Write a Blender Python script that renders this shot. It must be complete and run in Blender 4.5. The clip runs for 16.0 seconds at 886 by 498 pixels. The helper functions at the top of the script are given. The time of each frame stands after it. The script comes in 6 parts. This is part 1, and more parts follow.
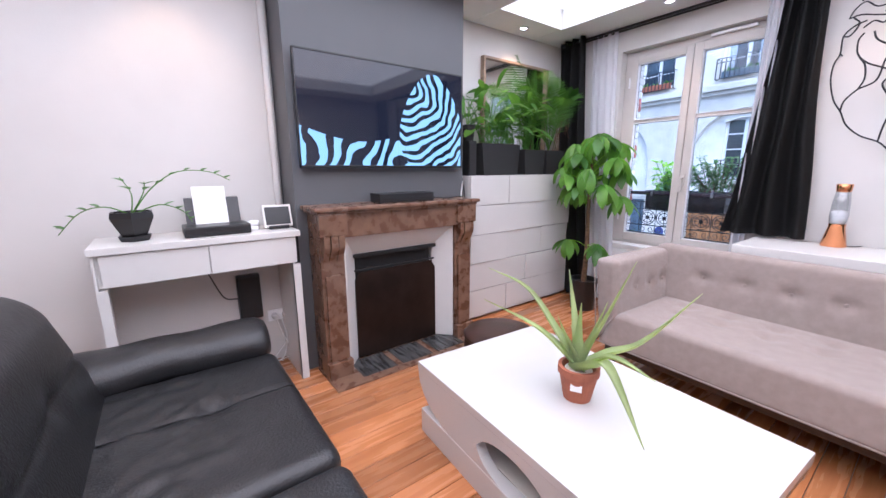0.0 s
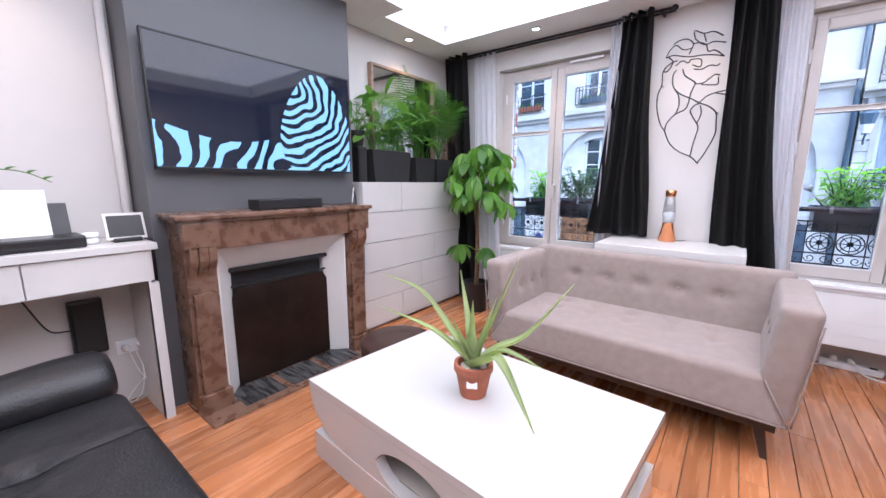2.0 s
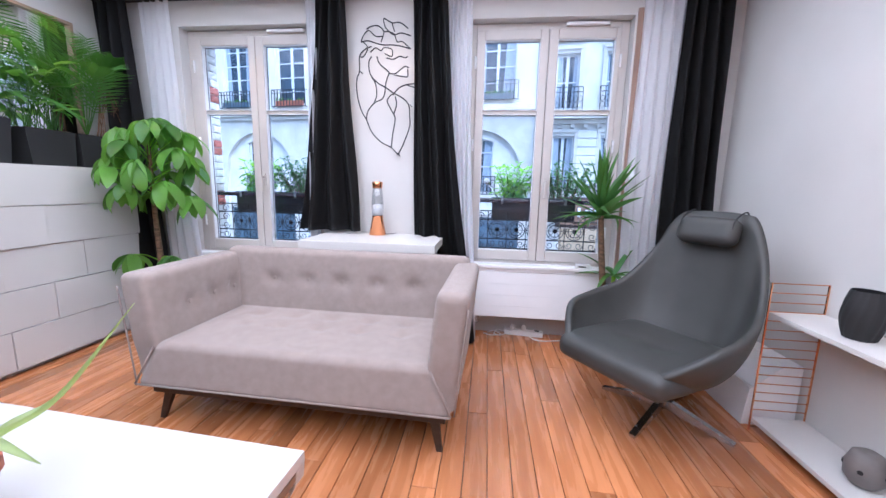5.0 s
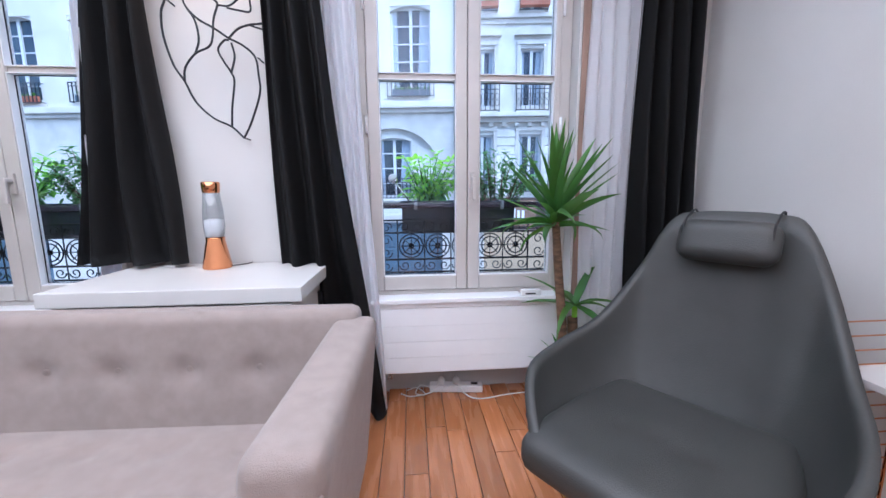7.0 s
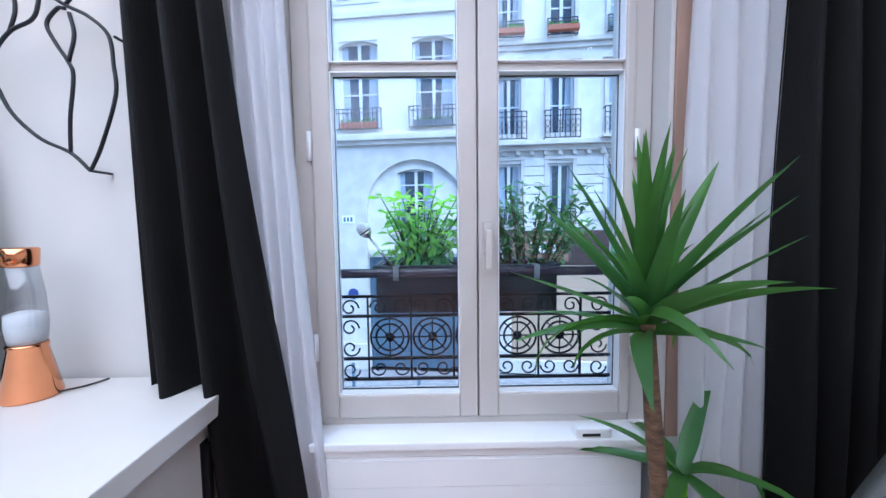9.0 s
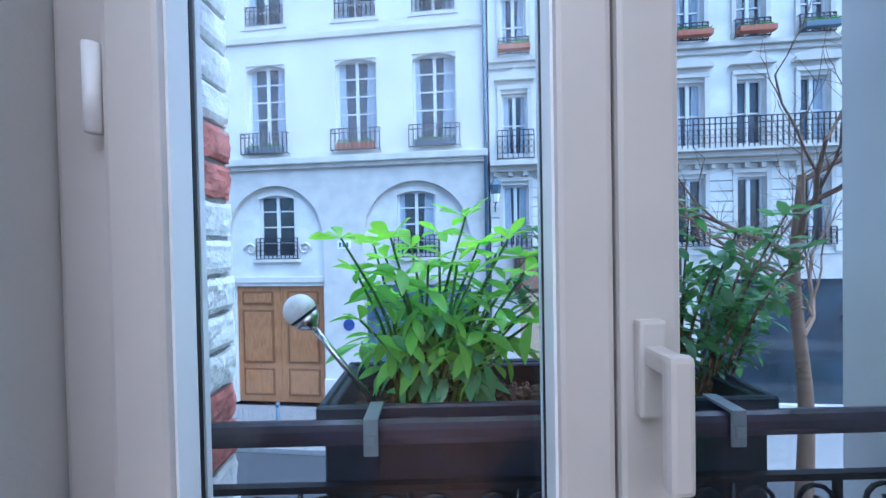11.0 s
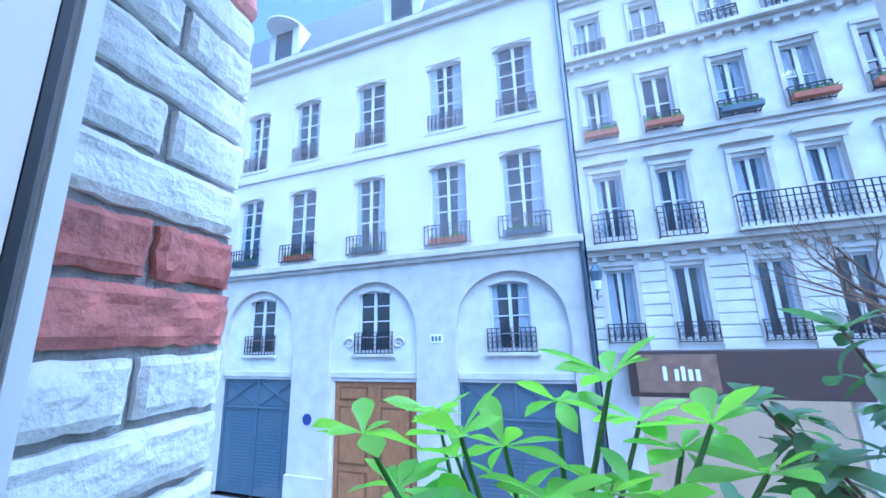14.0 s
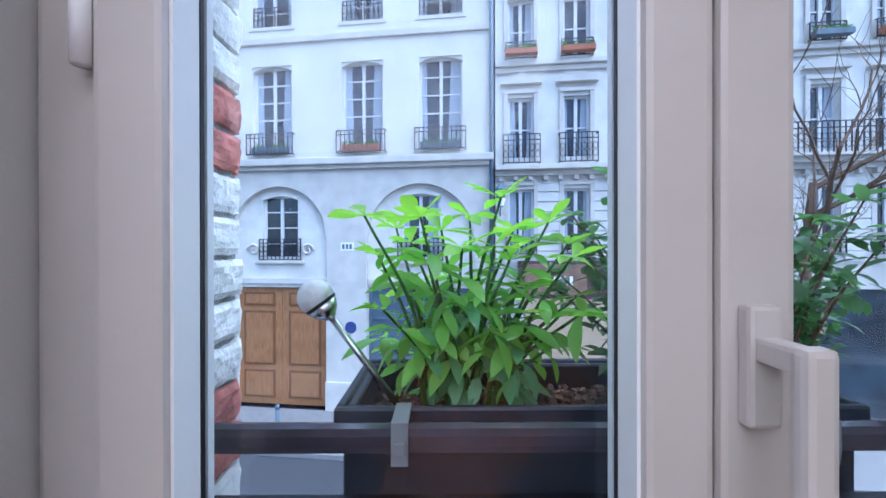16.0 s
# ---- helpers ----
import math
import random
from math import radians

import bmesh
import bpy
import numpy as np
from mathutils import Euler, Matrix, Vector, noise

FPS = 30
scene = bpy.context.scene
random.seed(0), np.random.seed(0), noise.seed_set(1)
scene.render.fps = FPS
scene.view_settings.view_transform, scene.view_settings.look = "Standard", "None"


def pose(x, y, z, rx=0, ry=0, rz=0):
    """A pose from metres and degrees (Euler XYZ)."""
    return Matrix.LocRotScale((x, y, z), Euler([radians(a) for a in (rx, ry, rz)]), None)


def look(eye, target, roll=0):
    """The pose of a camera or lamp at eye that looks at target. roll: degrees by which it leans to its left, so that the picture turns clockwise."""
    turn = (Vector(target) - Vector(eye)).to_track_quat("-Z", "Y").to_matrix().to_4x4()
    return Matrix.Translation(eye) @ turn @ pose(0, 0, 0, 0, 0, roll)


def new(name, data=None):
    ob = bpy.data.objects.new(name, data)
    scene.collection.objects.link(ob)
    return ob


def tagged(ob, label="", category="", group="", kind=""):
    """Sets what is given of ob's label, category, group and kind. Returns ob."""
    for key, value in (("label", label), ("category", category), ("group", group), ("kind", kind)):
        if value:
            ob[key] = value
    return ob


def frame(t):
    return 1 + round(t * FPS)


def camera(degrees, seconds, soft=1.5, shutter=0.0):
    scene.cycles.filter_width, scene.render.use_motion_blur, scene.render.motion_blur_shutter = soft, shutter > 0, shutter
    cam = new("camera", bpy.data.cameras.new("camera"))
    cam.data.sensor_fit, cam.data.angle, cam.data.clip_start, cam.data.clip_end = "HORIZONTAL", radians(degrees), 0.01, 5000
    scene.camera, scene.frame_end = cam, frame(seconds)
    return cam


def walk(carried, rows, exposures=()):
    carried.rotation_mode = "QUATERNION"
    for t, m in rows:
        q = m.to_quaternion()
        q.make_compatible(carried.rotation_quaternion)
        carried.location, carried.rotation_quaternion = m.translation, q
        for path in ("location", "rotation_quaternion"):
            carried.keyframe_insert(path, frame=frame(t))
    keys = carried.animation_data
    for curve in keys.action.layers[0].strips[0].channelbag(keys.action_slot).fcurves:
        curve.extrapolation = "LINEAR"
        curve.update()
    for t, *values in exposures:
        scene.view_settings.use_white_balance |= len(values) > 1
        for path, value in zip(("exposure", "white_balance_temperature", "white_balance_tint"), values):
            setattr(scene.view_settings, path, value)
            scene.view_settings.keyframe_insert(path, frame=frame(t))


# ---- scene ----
cam = camera(98.9, 16.0)
PATH = [
    (0, (2.659, -3.648, 1.344), (1.086, -2.481, 0.939), -0.3),
    (0.5, (2.641, -3.670, 1.346), (1.046, -2.529, 0.952), -0.1),
    (1, (2.605, -3.743, 1.332), (1.040, -2.553, 0.968), 0.3),
    (1.5, (2.614, -3.683, 1.321), (1.22, -2.294, 0.96), 0.4),
    (2, (2.653, -3.606, 1.303), (1.446, -2.05, 0.956), 0.2),
    (2.5, (2.698, -3.557, 1.289), (1.64, -1.893, 0.954), 0.0),
    (3, (2.74, -3.524, 1.278), (1.832, -1.773, 0.949), 0.6),
    (3.5, (2.777, -3.497, 1.267), (2.027, -1.671, 0.946), 1.2),
    (4, (2.852, -3.354, 1.26), (2.309, -1.456, 0.936), 1.1),
    (4.5, (2.985, -3.182, 1.247), (2.546, -1.262, 0.906), 0.9),
    (5, (3.051, -2.965, 1.215), (2.831, -1.003, 0.895), 1.3),
    (5.2, (3.052, -2.850, 1.190), (2.960, -0.87, 0.884), 1.6),
    (7.3, (3.158, -1.858, 1.199), (3.351, 0.111, 0.903), -0.8),
    (7.5, (3.164, -1.759, 1.215), (3.375, 0.21, 0.937), -1.1),
    (8, (3.235, -1.556, 1.24), (3.416, 0.42, 0.989), -1.2),
    (8.5, (3.335, -1.372, 1.286), (3.345, 0.616, 1.065), -0.9),
    (9, (3.329, -1.148, 1.303), (3.352, 0.847, 1.158), -0.7),
    (9.2, (3.334, -1.059, 1.312), (3.413, 0.936, 1.191), -1.1),
    (11.5, (3.254, -0.182, 1.397), (3.233, 1.818, 1.428), -1.1),
    (12, (3.247, -0.098, 1.412), (3.141, 1.895, 1.543), -1.2),
    (12.5, (3.250, -0.052, 1.430), (2.973, 1.915, 1.666), -1.3),
    (13, (3.251, -0.021, 1.455), (2.879, 1.916, 1.786), -1.2),
    (13.5, (3.246, -0.013, 1.452), (2.842, 1.897, 1.885), -1.8),
    (14, (3.257, -0.017, 1.469), (2.821, 1.883, 1.916), -1.6),
    (14.5, (3.275, -0.044, 1.452), (2.889, 1.870, 1.881), 0.1),
    (15, (3.240, -0.096, 1.400), (3.128, 1.887, 1.637), 0.2),
    (15.5, (3.215, -0.161, 1.362), (3.253, 1.835, 1.492), 0.7),
    (16, (3.223, -0.245, 1.347), (3.236, 1.754, 1.343), -0.1),
]
EXPO = [(0, 1.58, 5150, 17), (2.5, 1.62, 5100, 15), (5.2, 1.68, 4900, 13), (7.5, 1.40, 4900, 11), (9.2, 1.38, 4600, 8), (11.5, 1.02, 4450, 6), (12.3, 1.22, 4250, 10), (14.5, 1.22, 4250, 10), (15.2, 1.05, 4600, 10), (16, 1.06, 4900, 12)]
walk(cam, [(t, look(eye, target, roll)) for t, eye, target, roll in PATH], EXPO)

# ---- world and light ----
world = bpy.data.worlds.new("world")
scene.world = world
world.use_nodes = True
wn = world.node_tree.nodes
sky = wn.new("ShaderNodeTexSky")
sky.sky_type = "NISHITA"
sky.sun_disc = False
sky.sun_elevation, sky.sun_rotation = radians(63), radians(96)
sky.dust_density, sky.ozone_density = 3.0, 1.6
world.node_tree.links.new(sky.outputs[0], wn["Background"].inputs[0])
wn["Background"].inputs[1].default_value = 0.15


def lamp(name, kind, m, power, color=(1, 1, 1), **kw):
    d = bpy.data.lights.new(name, kind)
    d.energy, d.color = power, color
    for k, v in kw.items():
        if k == "size":
            d.size = v
        elif k == "size_y":
            d.shape, d.size_y = "RECTANGLE", v
        elif k == "angle":
            d.angle = v
        elif k == "soft":
            d.shadow_soft_size = v
        elif k == "spot":
            d.spot_size, d.spot_blend = v
    ob = new(name, d)
    ob.matrix_world = m
    return ob


lamp("sun", "SUN", look((9, -1, 18), (0, 0, 0)), 4.2, (0.95, 0.97, 1.0), angle=radians(110))
WARM = (1.0, 0.58, 0.30)
# light tubes hidden in the ceiling recess
lamp("cove_light", "AREA", pose(2.6, -2.9, 2.755, 0, 0, 0), 6.6, WARM, size=3.2, size_y=3.6)
# recessed ceiling spots over the border; the last two are unseen additions
SPOTS = [(0.05, -0.78), (1.10, -0.3), (2.3, -0.3), (0.2, -3.5), (4.5, -1.6), (4.5, -3.6)]
for sx, sy in SPOTS:
    lamp("spot_light", "SPOT", pose(sx, sy, 2.6), 5.2, (1.0, 0.58, 0.29), soft=0.03, spot=(radians(95), 0.6))


# ---- materials ----
def mat(name, color, rough=0.6, metal=0.0, var=0.12, scale=6.0, bump=0.0, bscale=60.0, stretch=None, per_object=0.0, coat=0.0, spec=None,
        color2=None, emit=None, trans=0.0, sheen=0.0):
    m = bpy.data.materials.new(name)
    m.use_nodes = True
    nt = m.node_tree
    b = nt.nodes["Principled BSDF"]
    L = nt.links.new
    tc = nt.nodes.new("ShaderNodeTexCoord")
    mp = nt.nodes.new("ShaderNodeMapping")
    L(tc.outputs["Object"], mp.inputs[0])
    if stretch:
        mp.inputs["Scale"].default_value = stretch
    if per_object:
        ob_ = nt.nodes.new("ShaderNodeObjectInfo")
        sc = nt.nodes.new("ShaderNodeMath")
        sc.operation = "MULTIPLY"
        sc.inputs[1].default_value = 37.0
        L(ob_.outputs["Random"], sc.inputs[0])
        L(sc.outputs[0], mp.inputs["Location"])
    n1 = nt.nodes.new("ShaderNodeTexNoise")
    n1.inputs["Scale"].default_value = scale
    n1.inputs["Detail"].default_value = 8
    L(mp.outputs[0], n1.inputs["Vector"])
    mix = nt.nodes.new("ShaderNodeMix")
    mix.data_type = "RGBA"
    c = Vector(color)
    d = Vector(color2) if color2 else c * (1 - 2 * var)
    mix.inputs["A"].default_value = (*(d), 1)
    mix.inputs["B"].default_value = (*(c * (1 + var * 0.6) if not color2 else c), 1)
    ramp = nt.nodes.new("ShaderNodeMapRange")
    ramp.inputs[1].default_value, ramp.inputs[2].default_value = 0.35, 0.65
    L(n1.outputs["Fac"], ramp.inputs[0])
    L(ramp.outputs[0], mix.inputs["Factor"])
    out = mix.outputs["Result"]
    if per_object:
        oi = nt.nodes.new("ShaderNodeObjectInfo")
        mr = nt.nodes.new("ShaderNodeMapRange")
        mr.inputs[3].default_value, mr.inputs[4].default_value = 1 - per_object, 1 + per_object
        L(oi.outputs["Random"], mr.inputs[0])
        hs = nt.nodes.new("ShaderNodeHueSaturation")
        L(mr.outputs[0], hs.inputs["Value"])
        L(out, hs.inputs["Color"])
        out = hs.outputs[0]
    L(out, b.inputs["Base Color"])
    b.inputs["Roughness"].default_value = rough
    rr = nt.nodes.new("ShaderNodeMapRange")
    rr.inputs[3].default_value, rr.inputs[4].default_value = max(0.02, rough - 0.07), min(1, rough + 0.07)
    L(n1.outputs["Fac"], rr.inputs[0])
    L(rr.outputs[0], b.inputs["Roughness"])
    b.inputs["Metallic"].default_value = metal
    b.inputs["Coat Weight"].default_value = coat
    b.inputs["Transmission Weight"].default_value = trans
    b.inputs["Sheen Weight"].default_value = sheen
    if spec is not None:
        b.inputs["Specular IOR Level"].default_value = spec
    if emit:
        b.inputs["Emission Color"].default_value = (*emit[:3], 1)
        b.inputs["Emission Strength"].default_value = emit[3]
    if bump:
        n2 = nt.nodes.new("ShaderNodeTexNoise")
        n2.inputs["Scale"].default_value = bscale
        n2.inputs["Detail"].default_value = 6
        L(mp.outputs[0], n2.inputs["Vector"])
        bp = nt.nodes.new("ShaderNodeBump")
        bp.inputs["Strength"].default_value = bump
        bp.inputs["Distance"].default_value = 0.01
        L(n2.outputs["Fac"], bp.inputs["Height"])
        L(bp.outputs[0], b.inputs["Normal"])
    return m


def glass_mat(name, color=(0.95, 0.98, 1.0), gloss=0.025):
    m = bpy.data.materials.new(name)
    m.use_nodes = True
    nt = m.node_tree
    nt.nodes.clear()
    o = nt.nodes.new("ShaderNodeOutputMaterial")
    tr = nt.nodes.new("ShaderNodeBsdfTransparent")
    gl = nt.nodes.new("ShaderNodeBsdfGlossy")
    gl.inputs["Roughness"].default_value = 0.02
    tr.inputs[0].default_value = (*color, 1)
    mx = nt.nodes.new("ShaderNodeMixShader")
    mx.inputs[0].default_value = gloss
    nt.links.new(tr.outputs[0], mx.inputs[1])
    nt.links.new(gl.outputs[0], mx.inputs[2])
    nt.links.new(mx.outputs[0], o.inputs[0])
    return m


WALL = mat("wall_paint", (0.60, 0.585, 0.565), 0.75, var=0.02, scale=2.5, bump=0.06, bscale=180)
GREY = mat("grey_paint", (0.095, 0.098, 0.104), 0.6, var=0.03, scale=2.5, bump=0.06, bscale=180)
CEIL = mat("ceiling_paint", (0.80, 0.79, 0.77), 0.85, var=0.02, scale=2)
PLANK = mat("oak_plank", (0.49, 0.205, 0.08), 0.27, coat=0.35, var=0.2, scale=3.0, bump=0.10, bscale=30, stretch=(9, 0.8, 9), per_object=0.30, color2=(0.37, 0.14, 0.048))
PVC = mat("white_frame", (0.82, 0.82, 0.83), 0.35, var=0.015, scale=5)
FRAMEP = mat("beige_frame", (0.52, 0.485, 0.455), 0.4, var=0.03, scale=5, bump=0.04, bscale=90)
GLOSSW = mat("white_lacquer", (0.57, 0.56, 0.545), 0.09, var=0.01, scale=3, coat=0.4)
MATTW = mat("white_furniture", (0.62, 0.605, 0.585), 0.35, var=0.02, scale=4)
GASKET = mat("black_gasket", (0.015, 0.016, 0.02), 0.5)
FABRIC = mat("taupe_fabric", (0.30, 0.245, 0.22), 0.95, var=0.05, scale=22, bump=0.35, bscale=420, sheen=0.2)
WOOD_D = mat("dark_wood", (0.035, 0.02, 0.014), 0.4, var=0.2, scale=10, stretch=(1, 8, 8))
LEATHER = mat("black_leather", (0.017, 0.017, 0.018), 0.34, var=0.1, scale=12, bump=0.30, bscale=110, spec=0.45)
GREYLEA = mat("grey_leather", (0.046, 0.047, 0.044), 0.52, var=0.06, scale=10, bump=0.15, bscale=220)
MARBLE = mat("brown_marble", (0.185, 0.105, 0.065), 0.28, var=0.3, scale=15, bump=0.06, bscale=40, color2=(0.105, 0.052, 0.032))
BLACKM = mat("black_plastic", (0.012, 0.012, 0.013), 0.35, var=0.1, scale=20)
BLACKMAT = mat("black_matt", (0.014, 0.014, 0.015), 0.75, var=0.1, scale=20)
CURTAIN = mat("black_curtain", (0.0065, 0.0065, 0.0072), 0.75, var=0.1, scale=60, bump=0.2, bscale=300, stretch=(1, 1, 0.15))
STEEL = mat("brushed_steel", (0.55, 0.55, 0.56), 0.25, 1.0, var=0.05, scale=30)
IRON = mat("black_iron", (0.014, 0.015, 0.02), 0.45, 0.3, var=0.2, scale=30)
COPPER = mat("copper", (0.78, 0.34, 0.16), 0.09, 1.0, var=0.05, scale=8)
TERRA = mat("terracotta", (0.40, 0.13, 0.07), 0.75, var=0.12, scale=16, bump=0.1, bscale=90)
SOIL = mat("soil", (0.05, 0.033, 0.024), 0.95, var=0.4, scale=60, bump=0.8, bscale=120)
GLOBE = mat("frosted_globe", (0.72, 0.72, 0.74), 0.35, var=0.12, scale=40, bump=0.3, bscale=90)
CHIPS = mat("bark_chips", (0.16, 0.10, 0.075), 0.9, var=0.4, scale=70)
PAPER = mat("paper_white", (0.85, 0.85, 0.86), 0.7, var=0.01)
CABLEW = mat("white_cable", (0.8, 0.8, 0.78), 0.5, var=0.02)
CREAM = mat("cream_stone", (0.60, 0.56, 0.49), 0.8, var=0.07, scale=2.2, bump=0.15, bscale=40)
LIMEST = mat("limestone_render", (0.68, 0.64, 0.56), 0.85, var=0.06, scale=0.9, bump=0.12, bscale=30)
LIMEST2 = mat("limestone_pale", (0.70, 0.67, 0.60), 0.85, var=0.08, scale=1.6, bump=0.12, bscale=30)
BRICKW = mat("painted_brick", (0.86, 0.85, 0.82), 0.9, var=0.06, scale=18, bump=0.9, bscale=45, per_object=0.06)
BRICKR = mat("red_brick", (0.60, 0.21, 0.17), 0.88, var=0.2, scale=25, bump=0.9, bscale=45, per_object=0.1)
MORTAR = mat("mortar", (0.34, 0.335, 0.33), 0.95, var=0.2, scale=40, bump=0.6, bscale=120)
ASPH = mat("asphalt", (0.055, 0.056, 0.06), 0.85, var=0.07, scale=9, bump=0.3, bscale=150)
PAVE = mat("pavement_stone", (0.22, 0.21, 0.2), 0.85, var=0.07, scale=7, bump=0.2, bscale=90, per_object=0.12)
SLATE = mat("slate_roof", (0.085, 0.10, 0.13), 0.6, var=0.2, scale=5)
OAKDOOR = mat("oak_door", (0.36, 0.165, 0.062), 0.45, var=0.15, scale=5, stretch=(6, 6, 0.7), bump=0.1, bscale=40)
# darker oak copy: shade around the gate mouldings, put into the colour
OAK_SHADE = mat("shaded_oak", (0.20, 0.085, 0.03), 0.5, var=0.15, scale=5, stretch=(6, 6, 0.7))
BLUEGREY = mat("blue_grey_paint", (0.09, 0.135, 0.175), 0.55, var=0.06, scale=4)
WINGLASS = mat("dark_window_glass", (0.035, 0.05, 0.065), 0.05, var=0.3, scale=0.8, spec=0.8)
SHUTW = mat("white_joinery", (0.66, 0.66, 0.65), 0.5, var=0.03)
GLASS = glass_mat("clear_glass")
BOTTLE = glass_mat("bottle_glass", (0.80, 0.82, 0.84), 0.12)
NETC = mat("net_curtain", (0.36, 0.41, 0.47), 0.8, var=0.12, scale=6, stretch=(6, 1, 0.5))
MIRROR = mat("mirror_glass", (0.9, 0.9, 0.9), 0.02, 1.0, var=0.0)


def leaf_mat(name, c, rough=0.4):
    m = mat(name, c, rough, var=0.18, scale=9, per_object=0.22, color2=tuple(v * 0.6 for v in c))
    b = m.node_tree.nodes["Principled BSDF"]
    # leaves pass some light through
    nt = m.node_tree
    tl = nt.nodes.new("ShaderNodeBsdfTranslucent")
    tl.inputs[0].default_value = (c[0] * 1.6, c[1] * 1.6, c[2] * 0.9, 1)
    mx = nt.nodes.new("ShaderNodeMixShader")
    mx.inputs[0].default_value = 0.42
    out = nt.nodes["Material Output"]
    nt.links.new(b.outputs[0], mx.inputs[1])
    nt.links.new(tl.outputs[0], mx.inputs[2])
    nt.links.new(mx.outputs[0], out.inputs[0])
    return m


LEAF = leaf_mat("green_leaf", (0.082, 0.205, 0.038))
LEAFL = leaf_mat("light_green_leaf", (0.34, 0.66, 0.07))
# bluish dark green that puts the shrub's inner shade into the leaf colour
LEAF_SHADE = leaf_mat("blue_green_shade_leaf", (0.19, 0.42, 0.21), 0.28)
LEAFK = leaf_mat("spring_green_leaf", (0.27, 0.55, 0.10))
LEAFD = leaf_mat("dark_green_leaf", (0.12, 0.25, 0.11))
YUC = leaf_mat("yucca_leaf", (0.085, 0.21, 0.06), 0.3)
LEAFM = leaf_mat("mid_green_leaf", (0.17, 0.36, 0.06))
ALOE = leaf_mat("aloe_leaf", (0.46, 0.54, 0.29), 0.45)
BARK = mat("bark", (0.17, 0.10, 0.055), 0.85, var=0.3, scale=20, bump=0.7, bscale=60, stretch=(1, 1, 3))


# sheer cloth lets part of the daylight through
def sheer_mat():
    m = bpy.data.materials.new("white_sheer")
    m.use_nodes = True
    nt = m.node_tree
    nt.nodes.clear()
    o = nt.nodes.new("ShaderNodeOutputMaterial")
    d = nt.nodes.new("ShaderNodeBsdfDiffuse")
    d.inputs[0].default_value = (0.92, 0.92, 0.94, 1)
    t = nt.nodes.new("ShaderNodeBsdfTranslucent")
    t.inputs[0].default_value = (0.95, 0.95, 0.97, 1)
    tr = nt.nodes.new("ShaderNodeBsdfTransparent")
    a = nt.nodes.new("ShaderNodeMixShader")
    a.inputs[0].default_value = 0.66
    b = nt.nodes.new("ShaderNodeMixShader")
    b.inputs[0].default_value = 0.12
    nt.links.new(d.outputs[0], a.inputs[1])
    nt.links.new(t.outputs[0], a.inputs[2])
    nt.links.new(a.outputs[0], b.inputs[1])
    nt.links.new(tr.outputs[0], b.inputs[2])
    nt.links.new(b.outputs[0], o.inputs[0])
    return m


SHEER = sheer_mat()


# ---- mesh helpers ----
def mesh_of(name, bm, material, smooth=False):
    me = bpy.data.meshes.new(name)
    bm.normal_update()
    bm.to_mesh(me)
    bm.free()
    me.materials.append(material)
    if smooth:
        me.polygons.foreach_set("use_smooth", [True] * len(me.polygons))
    return me


def part(name, bm, material, parent=None, label="", smooth=False):
    ob = new(name, bm if isinstance(bm, bpy.types.Mesh) else mesh_of(name, bm, material, smooth))
    ob.parent = parent
    if label:
        tagged(ob, label)
    return ob


def thing(name, label, category, at=(0, 0, 0), rz=0.0, group="", kind=""):
    e = new(name)
    e.empty_display_size = 0.05
    e.matrix_world = pose(*at, 0, 0, rz)
    return tagged(e, label, category, group, kind)


def solid(name, bm, material, label, category, kind="", group="", smooth=False):
    return tagged(part(name, bm, material, None, "", smooth), label, category, group, kind)


def box(lo, hi, bev=0.0, bm=None, seg=2):
    b = bmesh.new()
    r = bmesh.ops.create_cube(b, size=1)
    for v in b.verts:
        v.co = Vector([lo[i] + (v.co[i] + 0.5) * (hi[i] - lo[i]) for i in range(3)])
    if bev:
        bmesh.ops.bevel(b, geom=b.edges[:], offset=bev, segments=seg, affect="EDGES", profile=0.6)
    if bm is None:
        return b
    join(bm, b)
    return bm


def join(bm, other):
    me = bpy.data.meshes.new("tmp")
    other.to_mesh(me)
    other.free()
    bm.from_mesh(me)
    bpy.data.meshes.remove(me)
    return bm


def lathe(profile, n=24, bm=None, at=(0, 0, 0), cap=True):
    b = bm or bmesh.new()
    rings = []
    for r, z in profile:
        rings.append([b.verts.new((at[0] + r * math.cos(2 * math.pi * i / n), at[1] + r * math.sin(2 * math.pi * i / n), at[2] + z)) for i in range(n)])
    for a, c in zip(rings, rings[1:]):
        for i in range(n):
            b.faces.new((a[i], a[(i + 1) % n], c[(i + 1) % n], c[i]))
    if cap:
        b.faces.new(rings[0][::-1])
        b.faces.new(rings[-1])
    return b


def tube(points, r, n=8, bm=None, r2=None, closed=False):
    """A tapering tube along points."""
    b = bm or bmesh.new()
    pts = [Vector(p) for p in points]
    rings = []
    k = len(pts)
    for i, p in enumerate(pts):
        d = (pts[(i + 1) % k] - pts[i - 1]) if closed else (pts[min(i + 1, k - 1)] - pts[max(i - 1, 0)])
        d = d.normalized() if d.length > 1e-9 else Vector((0, 0, 1))
        s = d.orthogonal().normalized()
        if rings:
            s = (last - d * last.dot(d)).normalized()
        last = s
        u = d.cross(s)
        rr = r if r2 is None else r + (r2 - r) * i / max(1, k - 1)
        rings.append([b.verts.new(p + (s * math.cos(2 * math.pi * j / n) + u * math.sin(2 * math.pi * j / n)) * rr) for j in range(n)])
    pairs = list(zip(rings, rings[1:])) + ([(rings[-1], rings[0])] if closed else [])
    for a, c in pairs:
        for j in range(n):
            b.faces.new((a[j], a[(j + 1) % n], c[(j + 1) % n], c[j]))
    if not closed:
        b.faces.new(rings[0][::-1])
        b.faces.new(rings[-1])
    return b


